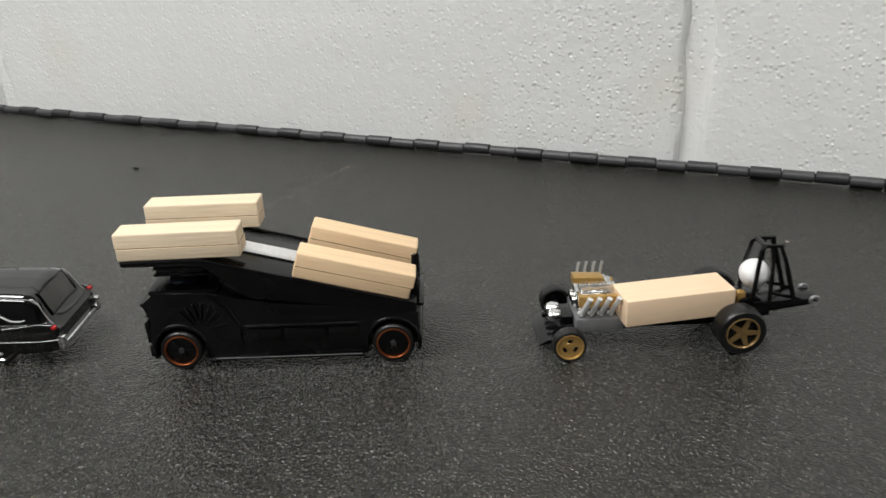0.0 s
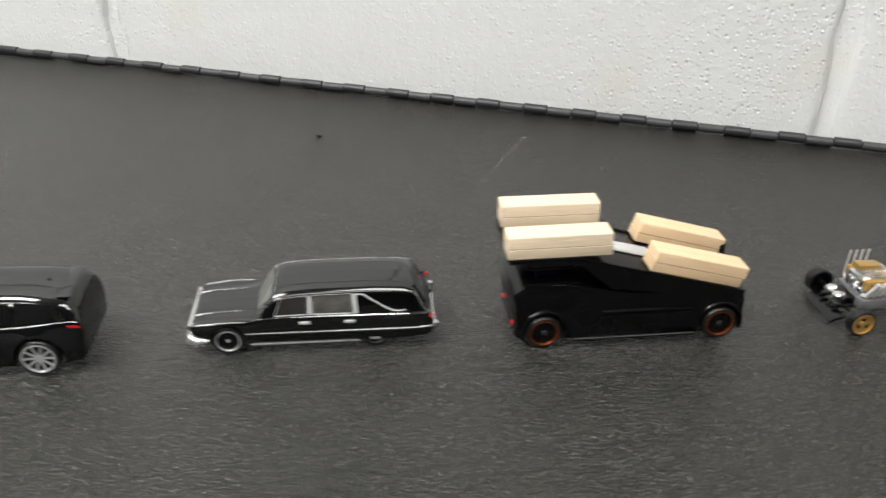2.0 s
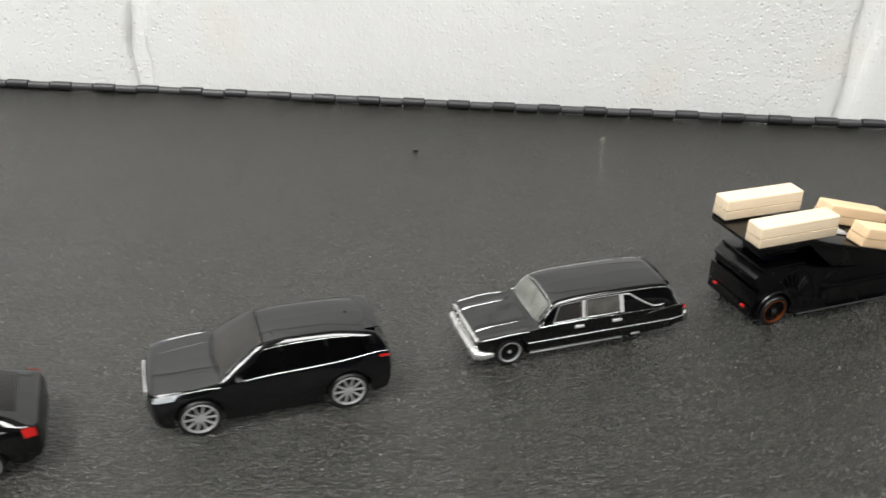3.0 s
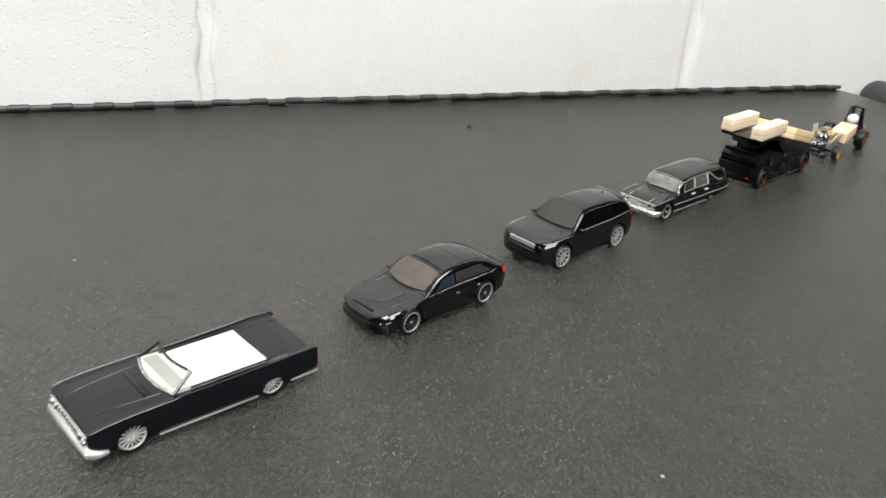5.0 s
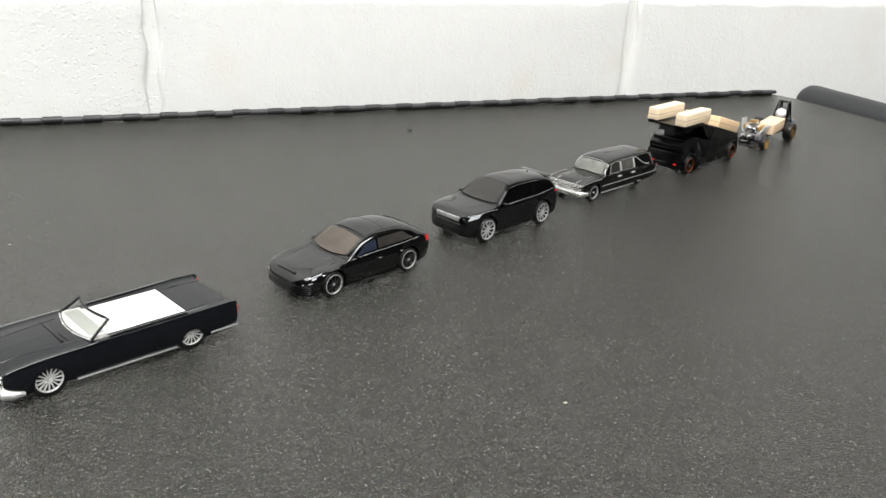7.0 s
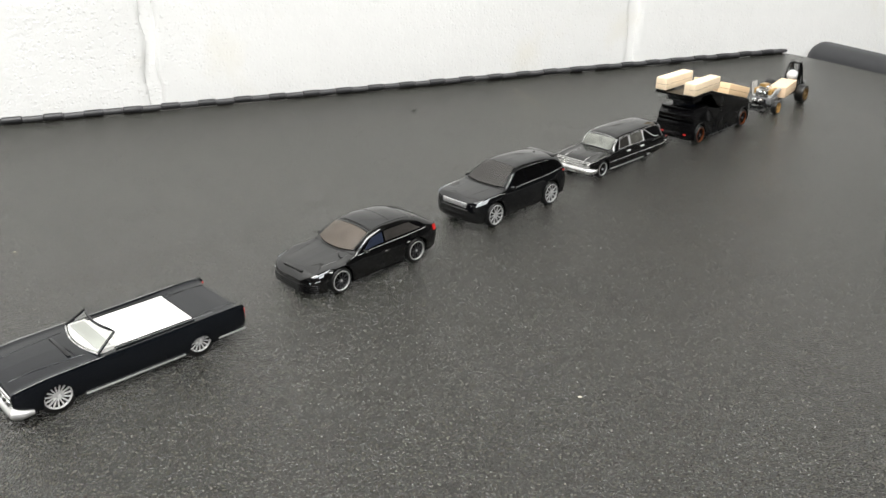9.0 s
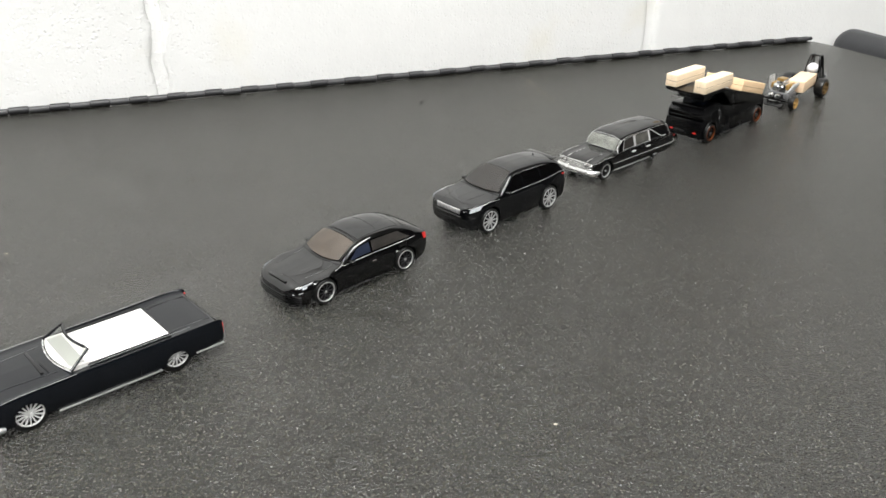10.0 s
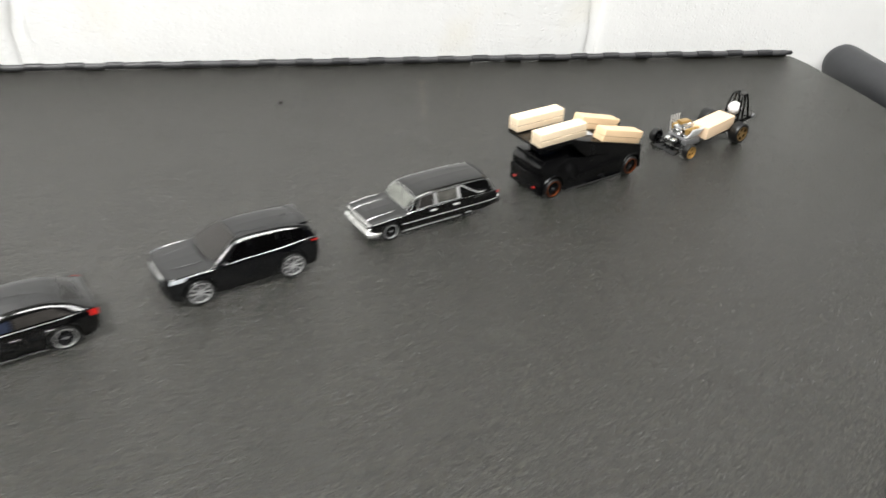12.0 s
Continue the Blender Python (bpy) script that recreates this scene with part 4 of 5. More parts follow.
# ---- black hearse ----
def hearse():
    root = car_root("toy_hearse", "gloss black vintage toy hearse with bright trim", (0.0015, -0.2619), 20.7, 12.4)
    st = [
        (-10.8, 5.0, 10.5, 7.5, 11.6, 10.2, 11.4, 10.0, 9.0, 10.2),
        (-9.8, 4.2, 11.8, 7.5, 12.4, 11.0, 12.0, 10.6, 9.4, 11.0),
        (-6.0, 3.6, 12.4, 7.6, 12.9, 11.5, 12.3, 11.0, 9.6, 12.0),
        (4.0, 3.3, 12.5, 7.8, 13.0, 12.0, 12.4, 11.5, 9.8, 12.6),
        (9.4, 3.2, 12.5, 7.8, 13.0, 12.3, 12.4, 12.2, 11.0, 13.1),
        (12.0, 3.2, 12.5, 7.8, 13.0, 12.4, 12.3, 16.0, 10.7, 16.8),
        (14.6, 3.2, 12.5, 7.8, 13.0, 12.4, 12.2, 18.6, 10.3, 19.4),
        (18.0, 3.2, 12.5, 7.8, 13.0, 12.4, 12.2, 19.6, 10.1, 20.5),
        (26.0, 3.2, 12.5, 7.8, 13.0, 12.4, 12.2, 20.2, 10.0, 21.2),
        (42.0, 3.2, 12.5, 7.8, 13.0, 12.3, 12.2, 20.3, 10.0, 21.4),
        (54.0, 3.4, 12.4, 7.8, 13.0, 12.2, 12.2, 19.8, 9.9, 20.9),
        (57.0, 3.6, 12.4, 7.8, 13.0, 12.2, 12.2, 19.0, 9.8, 20.0),
        (60.2, 4.0, 12.2, 8.0, 12.9, 12.1, 12.2, 13.2, 10.4, 14.0),
        (62.0, 4.6, 12.0, 8.0, 12.6, 11.9, 12.0, 11.2, 10.6, 11.4),
        (63.0, 5.4, 11.4, 8.0, 12.0, 11.2, 11.4, 10.4, 10.0, 10.4),
    ]
    sh = Shell(st, [(0, 4.9, 5.4)])
    part("body", sh.body(), GLOSS, root)
    part("chassis", slab(bmesh.new(), -10, 60, -8.0, 8.0, 2.4, 6.0, 0.8), FLATBLACK, root)
    part("dashboard", sh.top_pane(9.5, 13.9, 0.9, 0.9, 0.36, 0.9, 14, 14), PALE, root)
    part("screen_sill", sh.top_pane(9.2, 9.9, 0.94, 0.92, 0.3, 0.9, 4, 14), GUNMETAL, root, "pale lower screen edge")
    pane("windscreen", sh.top_pane(9.2, 14.3, 0.96, 0.95, 0.66, 0.9, 14, 14), CLEAR, root, "clear wrap-around windscreen")
    edge = [(x, y, sh.top_z(x, y) + 0.4) for x, y in ((10.2, -10.4), (12.2, -10.2), (14.1, -9.8), (14.5, -5), (14.5, 0), (14.5, 5), (14.1, 9.8), (12.2, 10.2), (10.2, 10.4))]
    part("windscreen_frame", tube(bmesh.new(), edge, 0.13, 6), SILVER, root, "bright windscreen frame")
    part("rear_curtain", sh.top_pane(57.4, 60.0, 0.72, 0.72, 0.15), PALE, root)
    pane("rear_window", sh.top_pane(57.3, 60.1, 0.75, 0.75, 0.32), SMOKE, root, "smoked rear door window")
    part("rear_window_frame", tube(bmesh.new(), [(x, y, sh.top_z(x, y) + 0.2) for x, y in ((57.1, 0), (57.1, 7.7), (58.7, 7.8), (60.3, 7.9), (60.3, 0), (60.3, -7.9), (58.7, -7.8), (57.1, -7.7), (57.1, 0))], 0.45, 6), FLATBLACK, root)
    for s in (1, -1):
        for low, high, lining in (((14.6, 24.2), (16.6, 24.2), GREYTRIM), ((26.2, 38.0), (26.2, 38.0), PALE)):
            part("curtain", sh.side_pane(low, high, 0.16, 0.82, 0.15, s), lining, root)
            pane("side_window", sh.side_pane(low, high, 0.14, 0.84, 0.22, s), SMOKE, root, "side window with a drawn lining")
            rim = []
            for u, v in [(0, 0), (1, 0), (1, 1), (0, 1), (0, 0)]:
                x = (low[1] if u else low[0]) * (1 - v) + (high[1] if u else high[0]) * v
                p = sh.side(x, 0.12 + 0.74 * v, 4, 0.15)
                rim.append((p.x, p.y * s, p.z))
            part("window_frame", tube(bmesh.new(), rim, 0.12, 6), SILVER, root, "bright window frame")
        part("window_post", sh.side_pane((24.7, 25.8), (24.7, 25.8), 0.1, 0.86, 0.2, s, n=2), TRIM, root)
        part("rear_post", sh.side_pane((38.4, 39.8), (38.0, 39.4), 0.1, 0.86, 0.2, s, n=2), TRIM, root)
        pts = [sh.side(x, v, 4, 0.3) for x, v in ((39.4, 0.84), (41.5, 0.82), (44, 0.62), (47.5, 0.36), (50.5, 0.18), (53.0, 0.16), (54.4, 0.2))]
        part("landau_bar", tube(bmesh.new(), [(p.x, p.y * s, p.z) for p in pts], [0.18, 0.24, 0.24, 0.24, 0.24, 0.24, 0.15], 8), TRIM, root, "bright curved landau bar")
        part("roof_trim", sh.strip(12.0, 58, 0.93, 4, 0.1, s), SILVER, root, "bright roof gutter strip")
        part("belt_trim", sh.strip(10, 62, 0.03, 4, 0.08, s), CHROME, root, "bright belt strip")
        part("body_trim", sh.strip(6, 62.6, 0.98, 2, 0.1, s), TRIM, root, "bright body side strip")
        part("sill_trim", slab(bmesh.new(), 7.0, 40.0, -s * 12.6 - 0.15, -s * 12.6 + 0.15, 3.3, 3.8, 0.1), SILVER, root)
        part("fender_trim", sh.strip(-9.4, 6, 0.9, 3, 0.1, s), SILVER, root, "bright fender edge")
        part("hood_trim", tube(bmesh.new(), [(x, -s * 6.6, sh.top_z(x, 6.6) + 0.12) for x in np.linspace(-9.8, 4.5, 8)], [0.35, 0.22, 0.14] + [0.07] * 4 + [0.03], 6), SILVER, root)
        for x in (22.0, 35.6):
            part("door_handle", slab(bmesh.new(), x, x + 3.2, -s * 12.85 - 0.4, -s * 12.85 + 0.4, 10.4, 11.3, 0.3), TRIM, root, "bright door handle")
        part("skirt_hub", slab(bmesh.new(), 43.4, 46.4, -s * 12.55 - 0.2, -s * 12.55 + 0.2, 3.7, 4.5, 0.15), SILVER, root, "bright hub edge under the skirt")
        part("rear_edge", tube(bmesh.new(), [(x, -s * (sh.row(x)[7] + 0.15), sh.row(x)[6] + 0.1) for x in (56.6, 58.0, 59.2, 60.2, 61.4)], 0.16, 6), SILVER, root, "bright rear roof edge")
        part("tail_fin", prism(bmesh.new(), [(46, 11.6), (58, 12.8), (62.2, 12.8), (62.0, 10.8), (55, 10.6)], -s * 12.4 - 0.5, -s * 12.4 + 0.5, 0.25), GLOSS, root)
        part("tail_light", lathe(bmesh.new(), [(0, 62.9), (0.5, 62.8), (0.75, 62.3), (0.75, 61.6)], (0, -s * 12.3, 11.7), "X", 14), RED, root, "round red tail lamp")
        part("bumper_upright", slab(bmesh.new(), 62.4, 64.4, -s * 11.8 - 1.0, -s * 11.8 + 1.0, 4.8, 9.0, 0.5), CHROME, root)
        part("headlight", lathe(bmesh.new(), [(0, -11.7), (0.9, -11.5), (1.4, -10.9), (1.5, -10.3)], (0, -s * 10.0, 9.0), "X", 16), CHROME, root, "bright headlamp")
        part("second_headlight", lathe(bmesh.new(), [(0, -11.7), (0.9, -11.5), (1.4, -10.9), (1.5, -10.3)], (0, -s * 6.9, 9.0), "X", 16), CHROME, root)
    part("rear_bumper", slab(bmesh.new(), 62.6, 64.0, -11.0, 11.0, 5.0, 6.6, 0.5), CHROME, root)
    part("grille", slab(bmesh.new(), -11.2, -10.3, -11.2, 11.2, 6.6, 10.0, 0.4), PLATE, root, "full-width bright grille")
    for k in range(10):
        part("grille_bar", slab(bmesh.new(), -11.6, -11.1, -11 + k * 2.3, -9.6 + k * 2.3, 6.8, 8.2, 0.2), PLATE, root)
    part("grille_top_bar", slab(bmesh.new(), -11.5, -10.5, -11.4, 11.4, 9.9, 10.6, 0.25), PLATE, root)
    part("bumper_lip", tube(bmesh.new(), [(-7.8, -12.0, 3.9), (-10.9, -10.4, 3.9), (-11.3, 0, 3.9), (-10.9, 10.4, 3.9), (-7.8, 12.0, 3.9)], 0.6, 8), SILVER, root)
    part("bumper", tube(bmesh.new(), [(-5.8, -12.5, 5.4), (-9.1, -12.6, 5.4), (-10.7, -11.6, 5.4), (-11.3, -5, 5.4), (-11.4, 0, 5.4), (-11.3, 5, 5.4), (-10.7, 11.6, 5.4), (-9.1, 12.6, 5.4), (-5.8, 12.5, 5.4)], [0.8, 1.5, 2.0, 1.6, 1.3, 1.6, 2.0, 1.5, 0.8], 10), PLATE, root, "heavy bright front bumper")
    axle_pair(root, 0, 12.4, 4.9, 4.0, 3.7, "ring", RIM)
    axle_pair(root, 45.0, 11.2, 4.9, 3.6, 3.7, "ring", CHROME)


hearse()


# ---- black carrier truck ----
SLOPE = 14.9
DECK = 31.6


def arch(cx, cz, r, z, n=12):
    a = math.asin((z - cz) / r)
    return [(cx - r * math.cos(a + (math.pi - 2 * a) * k / n), cz + r * math.sin(a + (math.pi - 2 * a) * k / n)) for k in range(n + 1)]


def carrier():
    root = car_root("toy_carrier_truck", "matt black toy carrier truck with orange-ringed wheels and sloping deck", (0.0934, -0.2305), 22.0, 13.2, "toy truck", 1.0)
    low = [(-7.8, 3.4), *arch(0, 5.9, 6.9, 3.4), (9.5, 2.6), (47.6, 2.6), *arch(56.8, 5.9, 6.9, 3.4), (63.4, 3.6), (63.8, 8.0), (63.8, 14.6), (18, 19.5), (8, 21.6), (-5.4, 21.8), (-9.4, 18.6), (-7.4, 14.6), (-8.0, 9.0)]

    def taper(x, y, z):
        k = 1 - 0.11 * max(0, (z - 13.5) / 8) - 0.10 * max(0, (-3 - x) / 7)
        return Vector((x, y * k, z))

    part("body", prism(bmesh.new(), low, -13.6, 13.6, 0.6, taper), FLATBLACK, root)
    part("chassis", slab(bmesh.new(), -7, 63, -8.6, 8.6, 2.4, 9, 0.5), FLATBLACK, root)
    # stepped nose: ledges, grille, lamps
    part("bumper", slab(bmesh.new(), -9.0, -7.0, -12.4, 12.4, 3.2, 6.9, 0.5), FLATBLACK, root)
    part("nose_ledge", slab(bmesh.new(), -8.6, -7.2, -12.0, 12.0, 15.0, 15.8, 0.3), FLATBLACK, root)
    bm = slab(bmesh.new(), -8.9, -7.6, -12.6, 12.6, 7.6, 13.8, 0.4)
    for v in bm.verts:
        v.co.x -= 0.06 * (v.co.z - 7.6)
    part("push_plate", bm, FLATBLACK, root)
    part("brow", slab(bmesh.new(), -10.0, -7.0, -11.2, 11.2, 17.6, 18.8, 0.4), FLATBLACK, root)
    for s in (-1, 1):
        part("headlight", slab(bmesh.new(), -9.5, -8.8, s * 8.0 - 1.0, s * 8.0 + 1.0, 5.9, 6.7, 0.2), RED, root, "small red front lamp")
        for k in range(8):
            a = radians(12 + 18 * k)
            bm = slab(bmesh.new(), 2.4, 7.4, -0.55, 0.55, -0.3, 0.3, 0.14)
            bmesh.ops.rotate(bm, cent=(0, 0, 0), matrix=Matrix.Rotation(-a, 3, "Y"), verts=bm.verts)
            bmesh.ops.translate(bm, vec=(6.0, s * 13.38, 11.6), verts=bm.verts)
            for v in bm.verts:
                v.co.y -= s * 0.18 * max(0, v.co.z - 13.5)
            part("louvre", bm, FLATBLACK, root)
        part("fender_arch", tube(bmesh.new(), [(x, s * 13.5, z) for x, z in arch(0, 5.9, 7.2, 3.6)], 0.55, 8), FLATBLACK, root)
        part("rear_arch", tube(bmesh.new(), [(x, s * 13.5, z) for x, z in arch(56.8, 5.9, 7.2, 3.6)], 0.5, 8), FLATBLACK, root)
        part("pillar", tube(bmesh.new(), [(8.5, s * 11.9, 21.2), (13.5, s * 12.6, 17.5), (16.2, s * 13.4, 12.5), (16.4, s * 13.6, 7)], 0.6, 8), FLATBLACK, root)
        for x0, x1 in ((18.2, 27.6), (28.2, 39.4), (40.0, 47.8)):
            part("side_panel", slab(bmesh.new(), x0, x1, s * 13.75 - 0.65, s * 13.75 + 0.65, 8.2, 11.7, 0.35), FLATBLACK, root)
        part("panel_rail", slab(bmesh.new(), 17.8, 48.2, s * 14.0 - 0.75, s * 14.0 + 0.75, 12.1, 12.9, 0.3), FLATBLACK, root)
        # lighter tube laid on the step as a painted edge highlight
        part("sill_highlight", tube(bmesh.new(), [(9.2, s * 14.85, 3.45), (48.4, s * 14.85, 3.45)], 0.16, 6), STEEL_GREY, root, "grey line standing in for the highlight on the sill edge")
        part("filler_cap", lathe(bmesh.new(), [(0, s * 14.2), (0.9, s * 14.15), (1.1, s * 13.6)], (19.6, 0, 7.8), "Y", 14), FLATBLACK, root)
        part("step", slab(bmesh.new(), 8.6, 49.0, s * 14.0 - 0.9, s * 14.0 + 0.9, 2.7, 3.7, 0.35), FLATBLACK, root)
        part("upper_panel", prism(bmesh.new(), [(20, 15.2), (49, 14.0), (62, 14.0), (62, 15.6), (24, 18.8)], s * 13.05 - 0.2, s * 13.05 + 0.2), FLATBLACK, root)
    # dark glazed neck under the deck
    part("cab_window", prism(bmesh.new(), [(-4.4, 26.0), (7.6, 26.0), (8.6, 30.8), (-4.0, 30.8), (-5.0, 28.6)], -9.0, 9.0, 0.4), BLUEGLASS, root, "dark blue glazed cab window")
    part("hood_ledge", slab(bmesh.new(), -7.2, 11.0, -11.4, 11.4, 20.9, 22.4, 0.5), FLATBLACK, root)
    part("neck", slab(bmesh.new(), -2.4, 5.0, -6.5, 6.5, 21.8, 26.4, 0.4), BLUEGLASS, root)
    for z in (25.6, 27.4):
        part("cab_rib", slab(bmesh.new(), -5.4, 8.6, -9.4, 9.4, z, z + 0.8, 0.3), FLATBLACK, root)
    for s in (-1, 1):
        part("cab_pillar", slab(bmesh.new(), 2.0, 3.4, s * 9.0 - 0.3, s * 9.0 + 0.3, 26.0, 30.6, 0.15), FLATBLACK, root)
    # deck: level at the front, then sloping to the tail
    drop = math.tan(radians(SLOPE))
    deck = [(-12.0, DECK - 1.3), (9.0, DECK - 1.3), (20.0, 20.2), (63.4, 14.4), (63.4, DECK - (63.4 - 8.5) * drop), (8.5, DECK), (-12.2, DECK)]
    bed = part("deck", prism(bmesh.new(), deck, -13.4, 13.4, 0.3), FLATBLACK, root, "sloping black deck")
    for s in (-1, 1):
        part("deck_rail", tube(bmesh.new(), [(-11.5, s * 13.2, DECK), (8.5, s * 13.2, DECK + 0.1), (63.2, s * 13.2, DECK - 54.7 * drop)], 0.5, 8), FLATBLACK, bed)
        part("inner_rail", tube(bmesh.new(), [(9, s * 3.4, DECK), (40, s * 3.4, DECK - 31.5 * drop)], 0.4, 8), FLATBLACK, bed)
        part("stop_peg", lathe(bmesh.new(), [(0, 23.2), (1.0, 23.1), (1.35, 22.6), (1.35, 15.5)], (62.8, s * 6.6, 0), "Z", 14), FLATBLACK, bed)
    ramp = part("ribbed_ramp", slab(bmesh.new(), 0, 27, -2.9, 2.9, 0, 0.7, 0.2), RAMP, bed, "ribbed silver centre ramp")
    ramp.matrix_local = Matrix.Translation(Vector((9.5, 0, DECK - 0.4)) * MM) @ pose(0, 0, 0, 0, SLOPE, 0)
    for k in range(7):
        part("rib", slab(bmesh.new(), 0.4, 26.6, -2.6 + k * 0.8, -2.25 + k * 0.8, 0.6, 1.0, 0.1), RAMP, ramp)
    part("tail_plate", slab(bmesh.new(), 62.6, 65.2, -9, 9, 14.0, 15.0, 0.3), FLATBLACK, root)
    part("rear_bumper", slab(bmesh.new(), 63.2, 64.4, -12.6, 12.6, 4.0, 6.6, 0.4), FLATBLACK, root)
    axle_pair(root, 0, 14.1, 5.7, 5.0, 4.5, "ring", COPPER)
    axle_pair(root, 56.8, 14.1, 5.7, 5.0, 4.5, "ring", COPPER)
    for ob in [o for o in root.children if o.name.split(".")[0] == "wheel"]:
        s = -1 if ob.location.y < 0 else 1
        part("hub_cap", lathe(bmesh.new(), [(0, s * 2.6), (0.7, s * 2.55), (0.9, s * 1.8)], n=14), STEEL_BLACK, ob)
        for k in range(6):
            bm = slab(bmesh.new(), 0.8, 4.1, s * 2.0 - 0.15, s * 2.0 + 0.15, -0.35, 0.35, 0.08)
            bmesh.ops.rotate(bm, cent=(0, 0, 0), matrix=Matrix.Rotation(k * math.tau / 6, 3, "Y"), verts=bm.verts)
            part("spoke", bm, FLATBLACK, ob)
    return root


truck = carrier()


WOODRNG = random.Random(9)


def wood_block(place, length, width, height, mat, label, split=True, corner=0.5):
    """A softened stick of wood, glued up from two strips."""
    root = new("wooden_block")
    root.empty_display_size = 0.005
    root.matrix_world = place
    tagged(root, label, "wooden block", "wooden blocks")
    parts = [(0, height * 0.47 - 0.13), (height * 0.47 + 0.13, height)] if split else [(0, height)]
    for k, (z0, z1) in enumerate(parts):
        slip = WOODRNG.uniform(-0.3, 0.3) if split else 0.0
        bm = slab(bmesh.new(), slip, length + slip + WOODRNG.uniform(-0.25, 0.25), WOODRNG.uniform(-0.12, 0.12), width + WOODRNG.uniform(-0.15, 0.15), z0, z1)
        rim = [e for e in bm.edges if abs(e.verts[0].co.z - e.verts[1].co.z) > 0.1 or abs(e.verts[0].co.z - (height if k or not split else 0)) < 0.01 or not split]
        bmesh.ops.bevel(bm, geom=rim, offset=corner, segments=3, profile=0.5, affect="EDGES")
        if split and k == 0:
            bmesh.ops.bevel(bm, geom=[e for e in bm.edges if e.is_boundary], offset=0.1, affect="EDGES")
        part("wood_strip", bm, mat, root)
    if split:
        part("glue_line", slab(bmesh.new(), 0.25, length - 0.25, 0.12, width - 0.12, height * 0.47 - 0.15, height * 0.47 + 0.15), GLUE, root, "thin dark glue line")
    return root


base = pose(0.0934, -0.2305, 0, 0, 0, 22.0) @ Matrix.Translation((0, 13.2 * MM, 0))
down = Matrix.Translation(Vector((8.5, 0, DECK)) * MM) @ pose(0, 0, 0, 0, SLOPE, 0)
WB = "pale wooden block of two glued strips on the truck's deck"
SB = "honey-toned wooden block of two glued strips on the sloping deck"
wood_block(base @ pose(-12.5 * MM, -13.4 * MM, (DECK + 0.35) * MM, 0, -0.4, 0.4), 31.8, 7.7, 7.5, WOODA, WB)
wood_block(base @ pose(-11.2 * MM, 7.2 * MM, (DECK + 0.4) * MM, 0, -0.5, -0.8), 31.6, 7.7, 7.5, WOODA, WB)
wood_block(base @ down @ pose(23.8 * MM, -13.4 * MM, 0.4 * MM, 0, 0, 0.6), 31.2, 7.6, 7.2, WOODB, SB)
wood_block(base @ down @ pose(25.2 * MM, 6.0 * MM, 0.4 * MM, 0, 0, -0.6), 30.4, 7.6, 7.2, WOODB, SB)


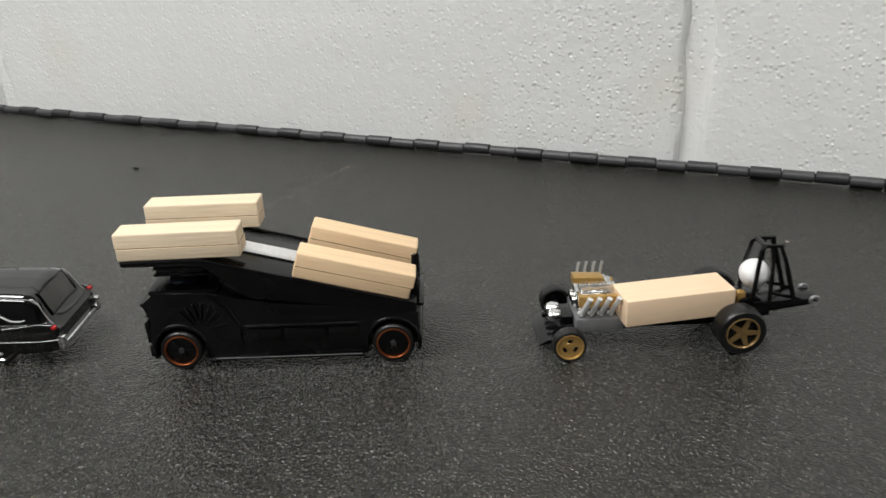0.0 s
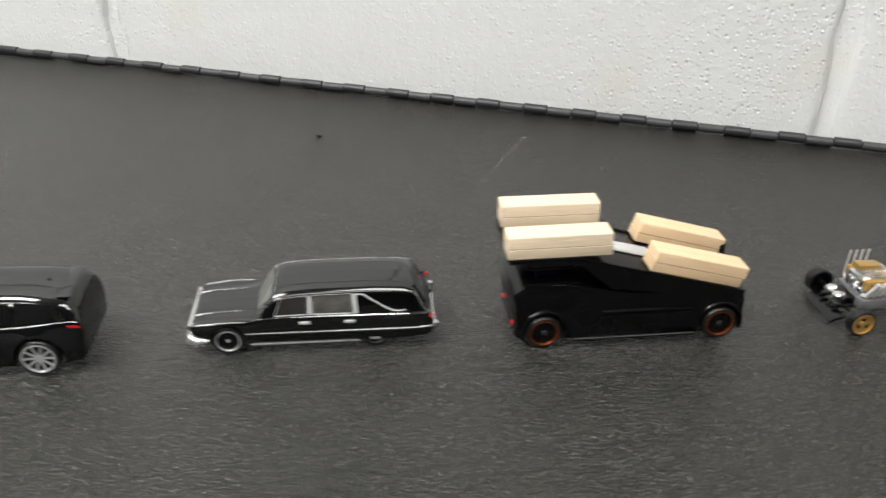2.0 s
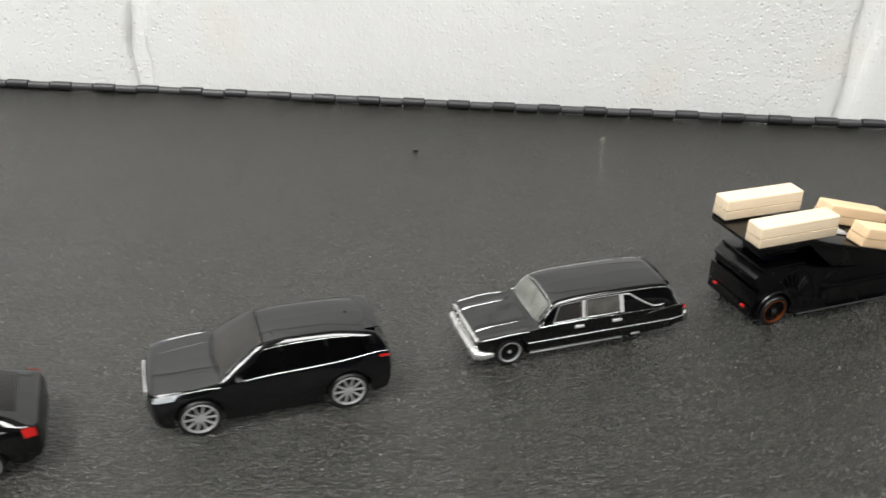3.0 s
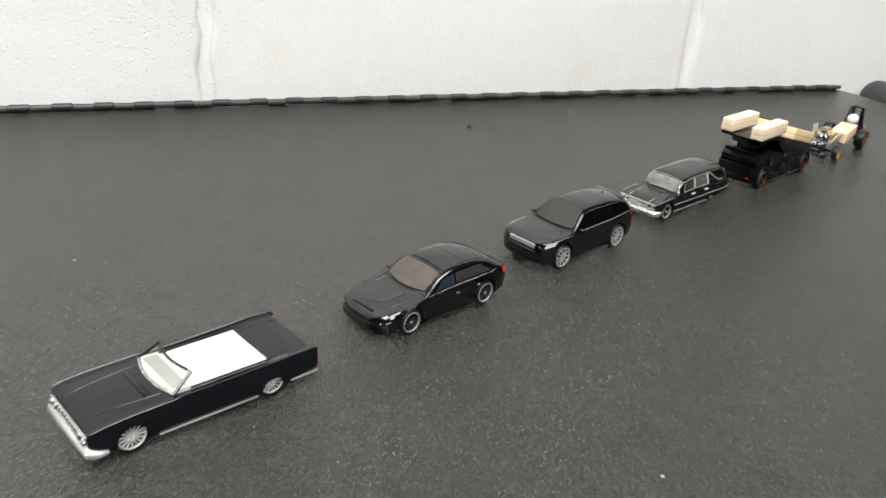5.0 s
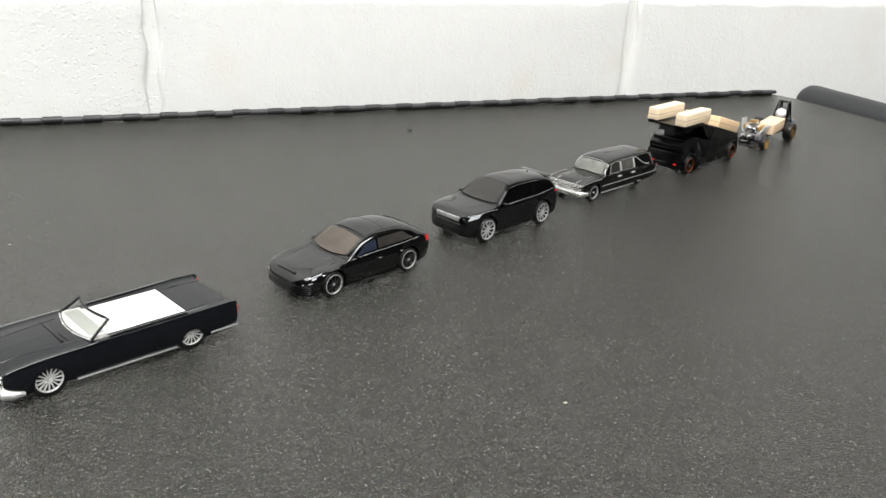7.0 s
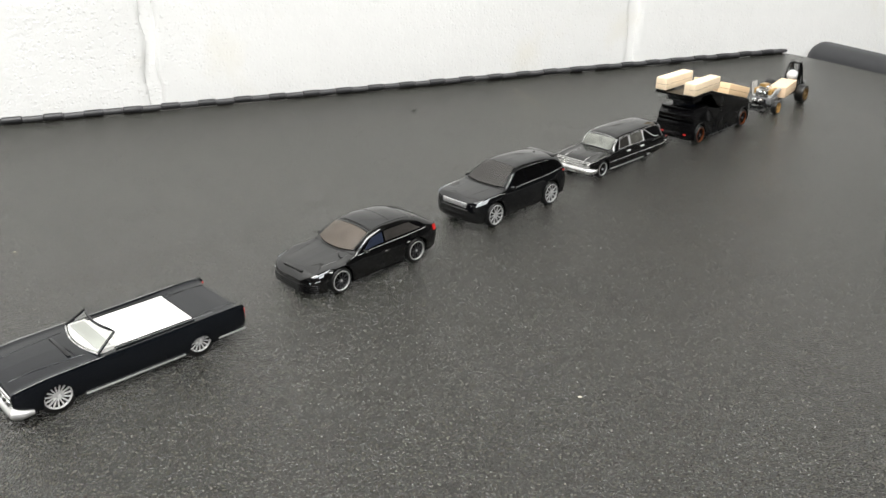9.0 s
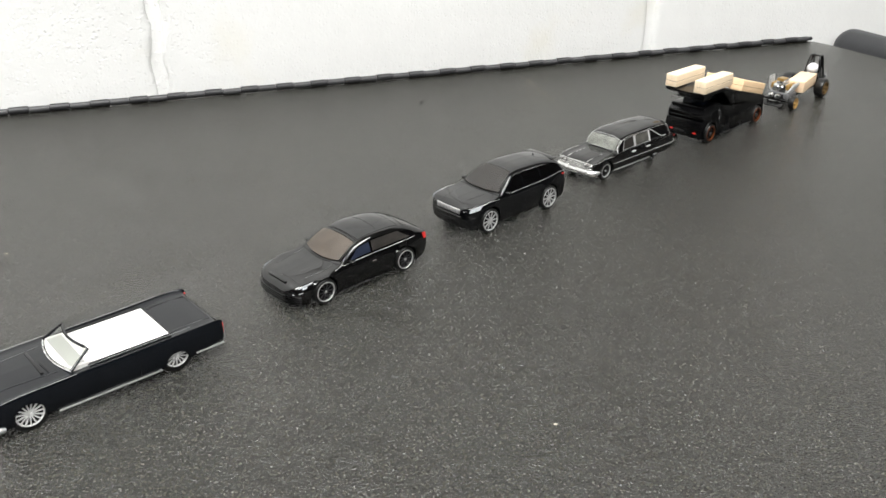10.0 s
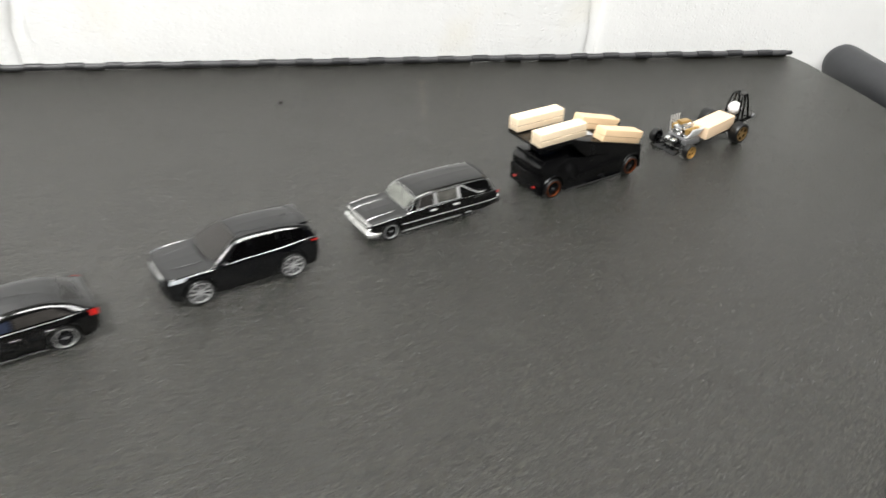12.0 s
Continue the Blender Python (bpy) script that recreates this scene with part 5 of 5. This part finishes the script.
# ---- dragster ----
def dragster():
    root = car_root("toy_dragster", "toy dragster with plated engine, gold wheels and black roll cage", (0.1912, -0.1960), 23.0, 15.2)
    part("chassis", slab(bmesh.new(), -1, 52, -4.2, 4.2, 4.6, 8.0, 0.6), FLATBLACK, root)
    for s in (-1, 1):
        part("frame_rail", tube(bmesh.new(), [(-5, s * 3.6, 4.6), (15, s * 5.6, 5.4), (44, s * 5.8, 5.6), (56, s * 5.0, 7.0)], 0.7, 8), FLATBLACK, root)
    part("front_axle", tube(bmesh.new(), [(0, -13, 4.7), (0, 13, 4.7)], 0.7, 10), FLATBLACK, root)
    part("rear_axle", tube(bmesh.new(), [(45.6, -12.0, 7.1), (45.6, 12.0, 7.1)], 1.0, 10), FLATBLACK, root)
    part("front_wing", prism(bmesh.new(), [(-7.2, 1.4), (-2.0, 2.6), (-2.0, 3.4), (-5.2, 3.2), (-7.4, 1.9)], -8.4, 8.4, 0.25), FLATBLACK, root)
    for s in (-1, 1):
        part("headlight", lathe(bmesh.new(), [(0, -4.6), (1.4, -4.0), (2.0, -2.6), (1.6, -0.8), (0, 0)], (0, s * 2.3, 7.4), "X", 18), CHROME, root, "round plated headlamp")
    # engine with pipes, injector and stacks
    part("engine_base", slab(bmesh.new(), 2.6, 15.6, -7.8, 7.0, 5.0, 8.8, 0.4), GUNMETAL, root, "grey engine sump")
    engine = part("engine", slab(bmesh.new(), 3.4, 15.2, -4.6, 4.6, 8.6, 14.4, 0.6), CHROME, root, "bright plated engine block")
    for s in (-1, 1):
        bm = slab(bmesh.new(), 3.6, 15.0, s * 5.2 - 1.0, s * 5.2 + 1.0, 11.2, 14.8, 0.5)
        part("valve_cover", bm, GOLD, engine, "gold valve cover")
        for k in range(4):
            x = 5.0 + k * 2.6 if s < 0 else 5.0 + k * 2.2
            top = 15.4 if s < 0 else 18.3
            thin = 0.72 if s < 0 else 0.4
            part("exhaust_pipe", tube(bmesh.new(), [(x - 0.9, s * 5.2, 9.4), (x - 0.6, s * 6.8, 9.8), (x, s * 7.9, 12.4), (x + 0.7, s * 8.6, top - 1.2), (x + 1.1, s * 8.9, top)], [thin] * 4 + [thin * 1.1], 10), SILVER if s > 0 else TRIM, engine)
        part("pulley", lathe(bmesh.new(), [(0, 2.2), (1.6, 2.3), (1.7, 3.2), (0, 3.3)], (0, s * 1.6, 11.6), "X", 16), CHROME, engine)
    part("blower", slab(bmesh.new(), 4.2, 13.4, -2.8, 2.8, 14.2, 16.8, 0.6), PLATE, engine)
    for k in range(6):
        part("blower_rib", slab(bmesh.new(), 4.8 + k * 1.3, 5.3 + k * 1.3, -2.6, 2.6, 14.6, 17.4, 0.15), CHROME, engine)
    part("injector", prism(bmesh.new(), [(2.4, 16.9), (10.6, 16.6), (11.2, 17.6), (10.2, 18.3), (2.6, 18.7)], -2.1, 2.1, 0.4), GOLD, engine, "gold injector scoop")
    # cockpit, cage, tail
    part("seat", slab(bmesh.new(), 46.5, 52.5, -4.4, 4.4, 7.6, 11.6, 0.8), FLATBLACK, root)
    part("tail", prism(bmesh.new(), [(49.5, 7.0), (66.4, 8.5), (69.2, 9.6), (68.4, 10.4), (50.0, 10.8)], -5.2, 5.2, 0.5, lambda x, y, z: Vector((x, y * (1 - 0.35 * max(0, (x - 50) / 19)), z))), FLATBLACK, root)
    for s in (-1, 1):
        part("cage_tube", tube(bmesh.new(), [(49.5, s * 5.0, 11.5), (50.2, s * 4.6, 20), (51.2, s * 3.5, 26.6), (52.2, s * 3.0, 27.6)], 0.62, 8), FLATBLACK, root)
        part("cage_tube", tube(bmesh.new(), [(54.4, s * 4.6, 11.5), (54.6, s * 3.8, 22), (54.2, s * 3.0, 27.4)], 0.62, 8), FLATBLACK, root)
        part("cage_rail", tube(bmesh.new(), [(51.6, s * 3.0, 27.6), (57.2, s * 2.9, 27.4)], 0.62, 8), FLATBLACK, root)
        part("cage_brace", tube(bmesh.new(), [(56.4, s * 2.9, 27.4), (58.2, s * 3.4, 22.5), (61.4, s * 3.9, 11.0)], 0.7, 8), FLATBLACK, root)
        part("cage_brace", tube(bmesh.new(), [(55.0, s * 4.2, 13.6), (58.6, s * 4.0, 12.4), (63, s * 3.8, 11.2)], 0.5, 8), FLATBLACK, root)
        part("tail_wheel", lathe(bmesh.new(), [(0.6, -0.5), (1.3, -0.6), (1.6, 0), (1.3, 0.6), (0.6, 0.5), (0.6, -0.5)], (67.2, s * 3.9, 10.0), "Y", 18), GUNMETAL, root)
    part("cage_top", tube(bmesh.new(), [(52.2, -3.0, 27.6), (52.2, 3.0, 27.6)], 0.7, 8), FLATBLACK, root)
    part("cage_cross", tube(bmesh.new(), [(54.4, -4.2, 16.0), (54.4, 4.2, 16.0)], 0.5, 8), FLATBLACK, root)
    part("gold_tank", slab(bmesh.new(), 47.2, 49.6, -4.6, -2.2, 9.2, 13.2, 0.5), GOLD, root, "small gold tank")
    for ob in root.children:
        if ob.name.startswith(("cage", "tail", "seat")):
            ob.location = Vector((1.2, -1.0, 0)) * MM
        if ob.name.startswith("cage"):
            ob.scale = (1, 1, 0.955)
    axle_pair(root, 0, 15.0, 4.5, 3.8, 3.7, "dish", GOLD)
    axle_pair(root, 45.6, 15.2, 6.5, 6.0, 4.5, "five", BRONZE)
    for ob in [o for o in root.children if o.name.split(".")[0] == "wheel" and o.location.x < 0.02]:
        s = -1 if ob.location.y < 0 else 1
        for k in range(3):
            a = k * math.tau / 3 + 0.5
            bm = prism(bmesh.new(), [(0.7, -0.4), (2.0, -0.75), (2.0, 0.75), (0.7, 0.4)], s * 1.5 - 0.12, s * 1.5 + 0.12)
            bmesh.ops.rotate(bm, cent=(0, 0, 0), matrix=Matrix.Rotation(a, 3, "Y"), verts=bm.verts)
            part("rim_slot", bm, FLATBLACK, ob)
    return root


drag = dragster()
wood_block(pose(0.2040, -0.1873, 0.00805, 0, 0, 31.6), 30.8, 11.6, 7.7, WOODC, "plain pale wooden block laid along the dragster's frame", False, 0.35)

# driver figure's head: one plain white rounded shape
bm = bmesh.new()
bmesh.ops.create_uvsphere(bm, u_segments=28, v_segments=20, radius=4.2)
for v in bm.verts:
    v.co.z *= 1.0 if v.co.z > 0 else 1.06
    if v.co.z < 0:
        v.co.x *= 1 + 0.05 * v.co.z
        v.co.y *= 1 + 0.06 * v.co.z
    for s in (-1, 1):
        d = (v.co - Vector((-4.0, s * 1.7, -0.2))).length
        v.co.x += 0.5 * max(0, 1 - d / 1.3)
head_ob = tagged(part("driver_head", bm, BONE), "plain white rounded driver head behind the block", "figure head")
head_ob.matrix_world = drag.matrix_world @ pose(52.5 * MM, -0.8 * MM, 16.9 * MM)

STREAK_TO = (46.0, -122.0)
# ---- dust and lint on the leathercloth ----
rng = random.Random(11)
bm = bmesh.new()


def fleck(x, y, size):
    a = rng.uniform(0, math.tau)
    n = 5
    ring = [bm.verts.new((x + size * rng.uniform(0.5, 1) * math.cos(a + k * math.tau / n), y + size * rng.uniform(0.3, 0.8) * math.sin(a + k * math.tau / n), 0.12)) for k in range(n)]
    tip = bm.verts.new((x, y, 0.12 + size * 0.5))
    for k in range(n):
        bm.faces.new((ring[k], ring[(k + 1) % n], tip))


for _ in range(420):
    fleck(rng.uniform(-700, 340), rng.uniform(-640, -30), rng.choice((0.12, 0.15, 0.2, 0.2, 0.3)))
for px, py in ((302, -116), (-298, -245), (243, -95), (-172, -306), (-126.5, -443)):
    fleck(px, py, 0.9)
tagged(part("dust", bm, DUST, smooth=False), "pale dust flecks scattered on the black leathercloth", "dust", kind="stuff")

bm = bmesh.new()
for k in range(150):
    u = k / 149
    x, y = 55.3 + (STREAK_TO[0] - 55.3) * u, -58.6 + (STREAK_TO[1] + 58.6) * u
    if rng.random() < 0.95 - 0.55 * abs(u - 0.15):
        fleck(x + rng.gauss(0, 0.5), y + rng.gauss(0, 0.7), rng.uniform(0.14, 0.34) * (1.8 if u < 0.06 else 1))
tagged(part("chalk_streak", bm, DUST, smooth=False), "faint pale chalky streak on the black leathercloth", "streak", kind="stuff")
bm = bmesh.new()
slab(bm, -43.2, -40.2, -88.4, -87.2, 0.0, 0.7, 0.3)
tagged(part("crumb", bm, FLATBLACK), "tiny black crumb lying on the leathercloth", "crumb")
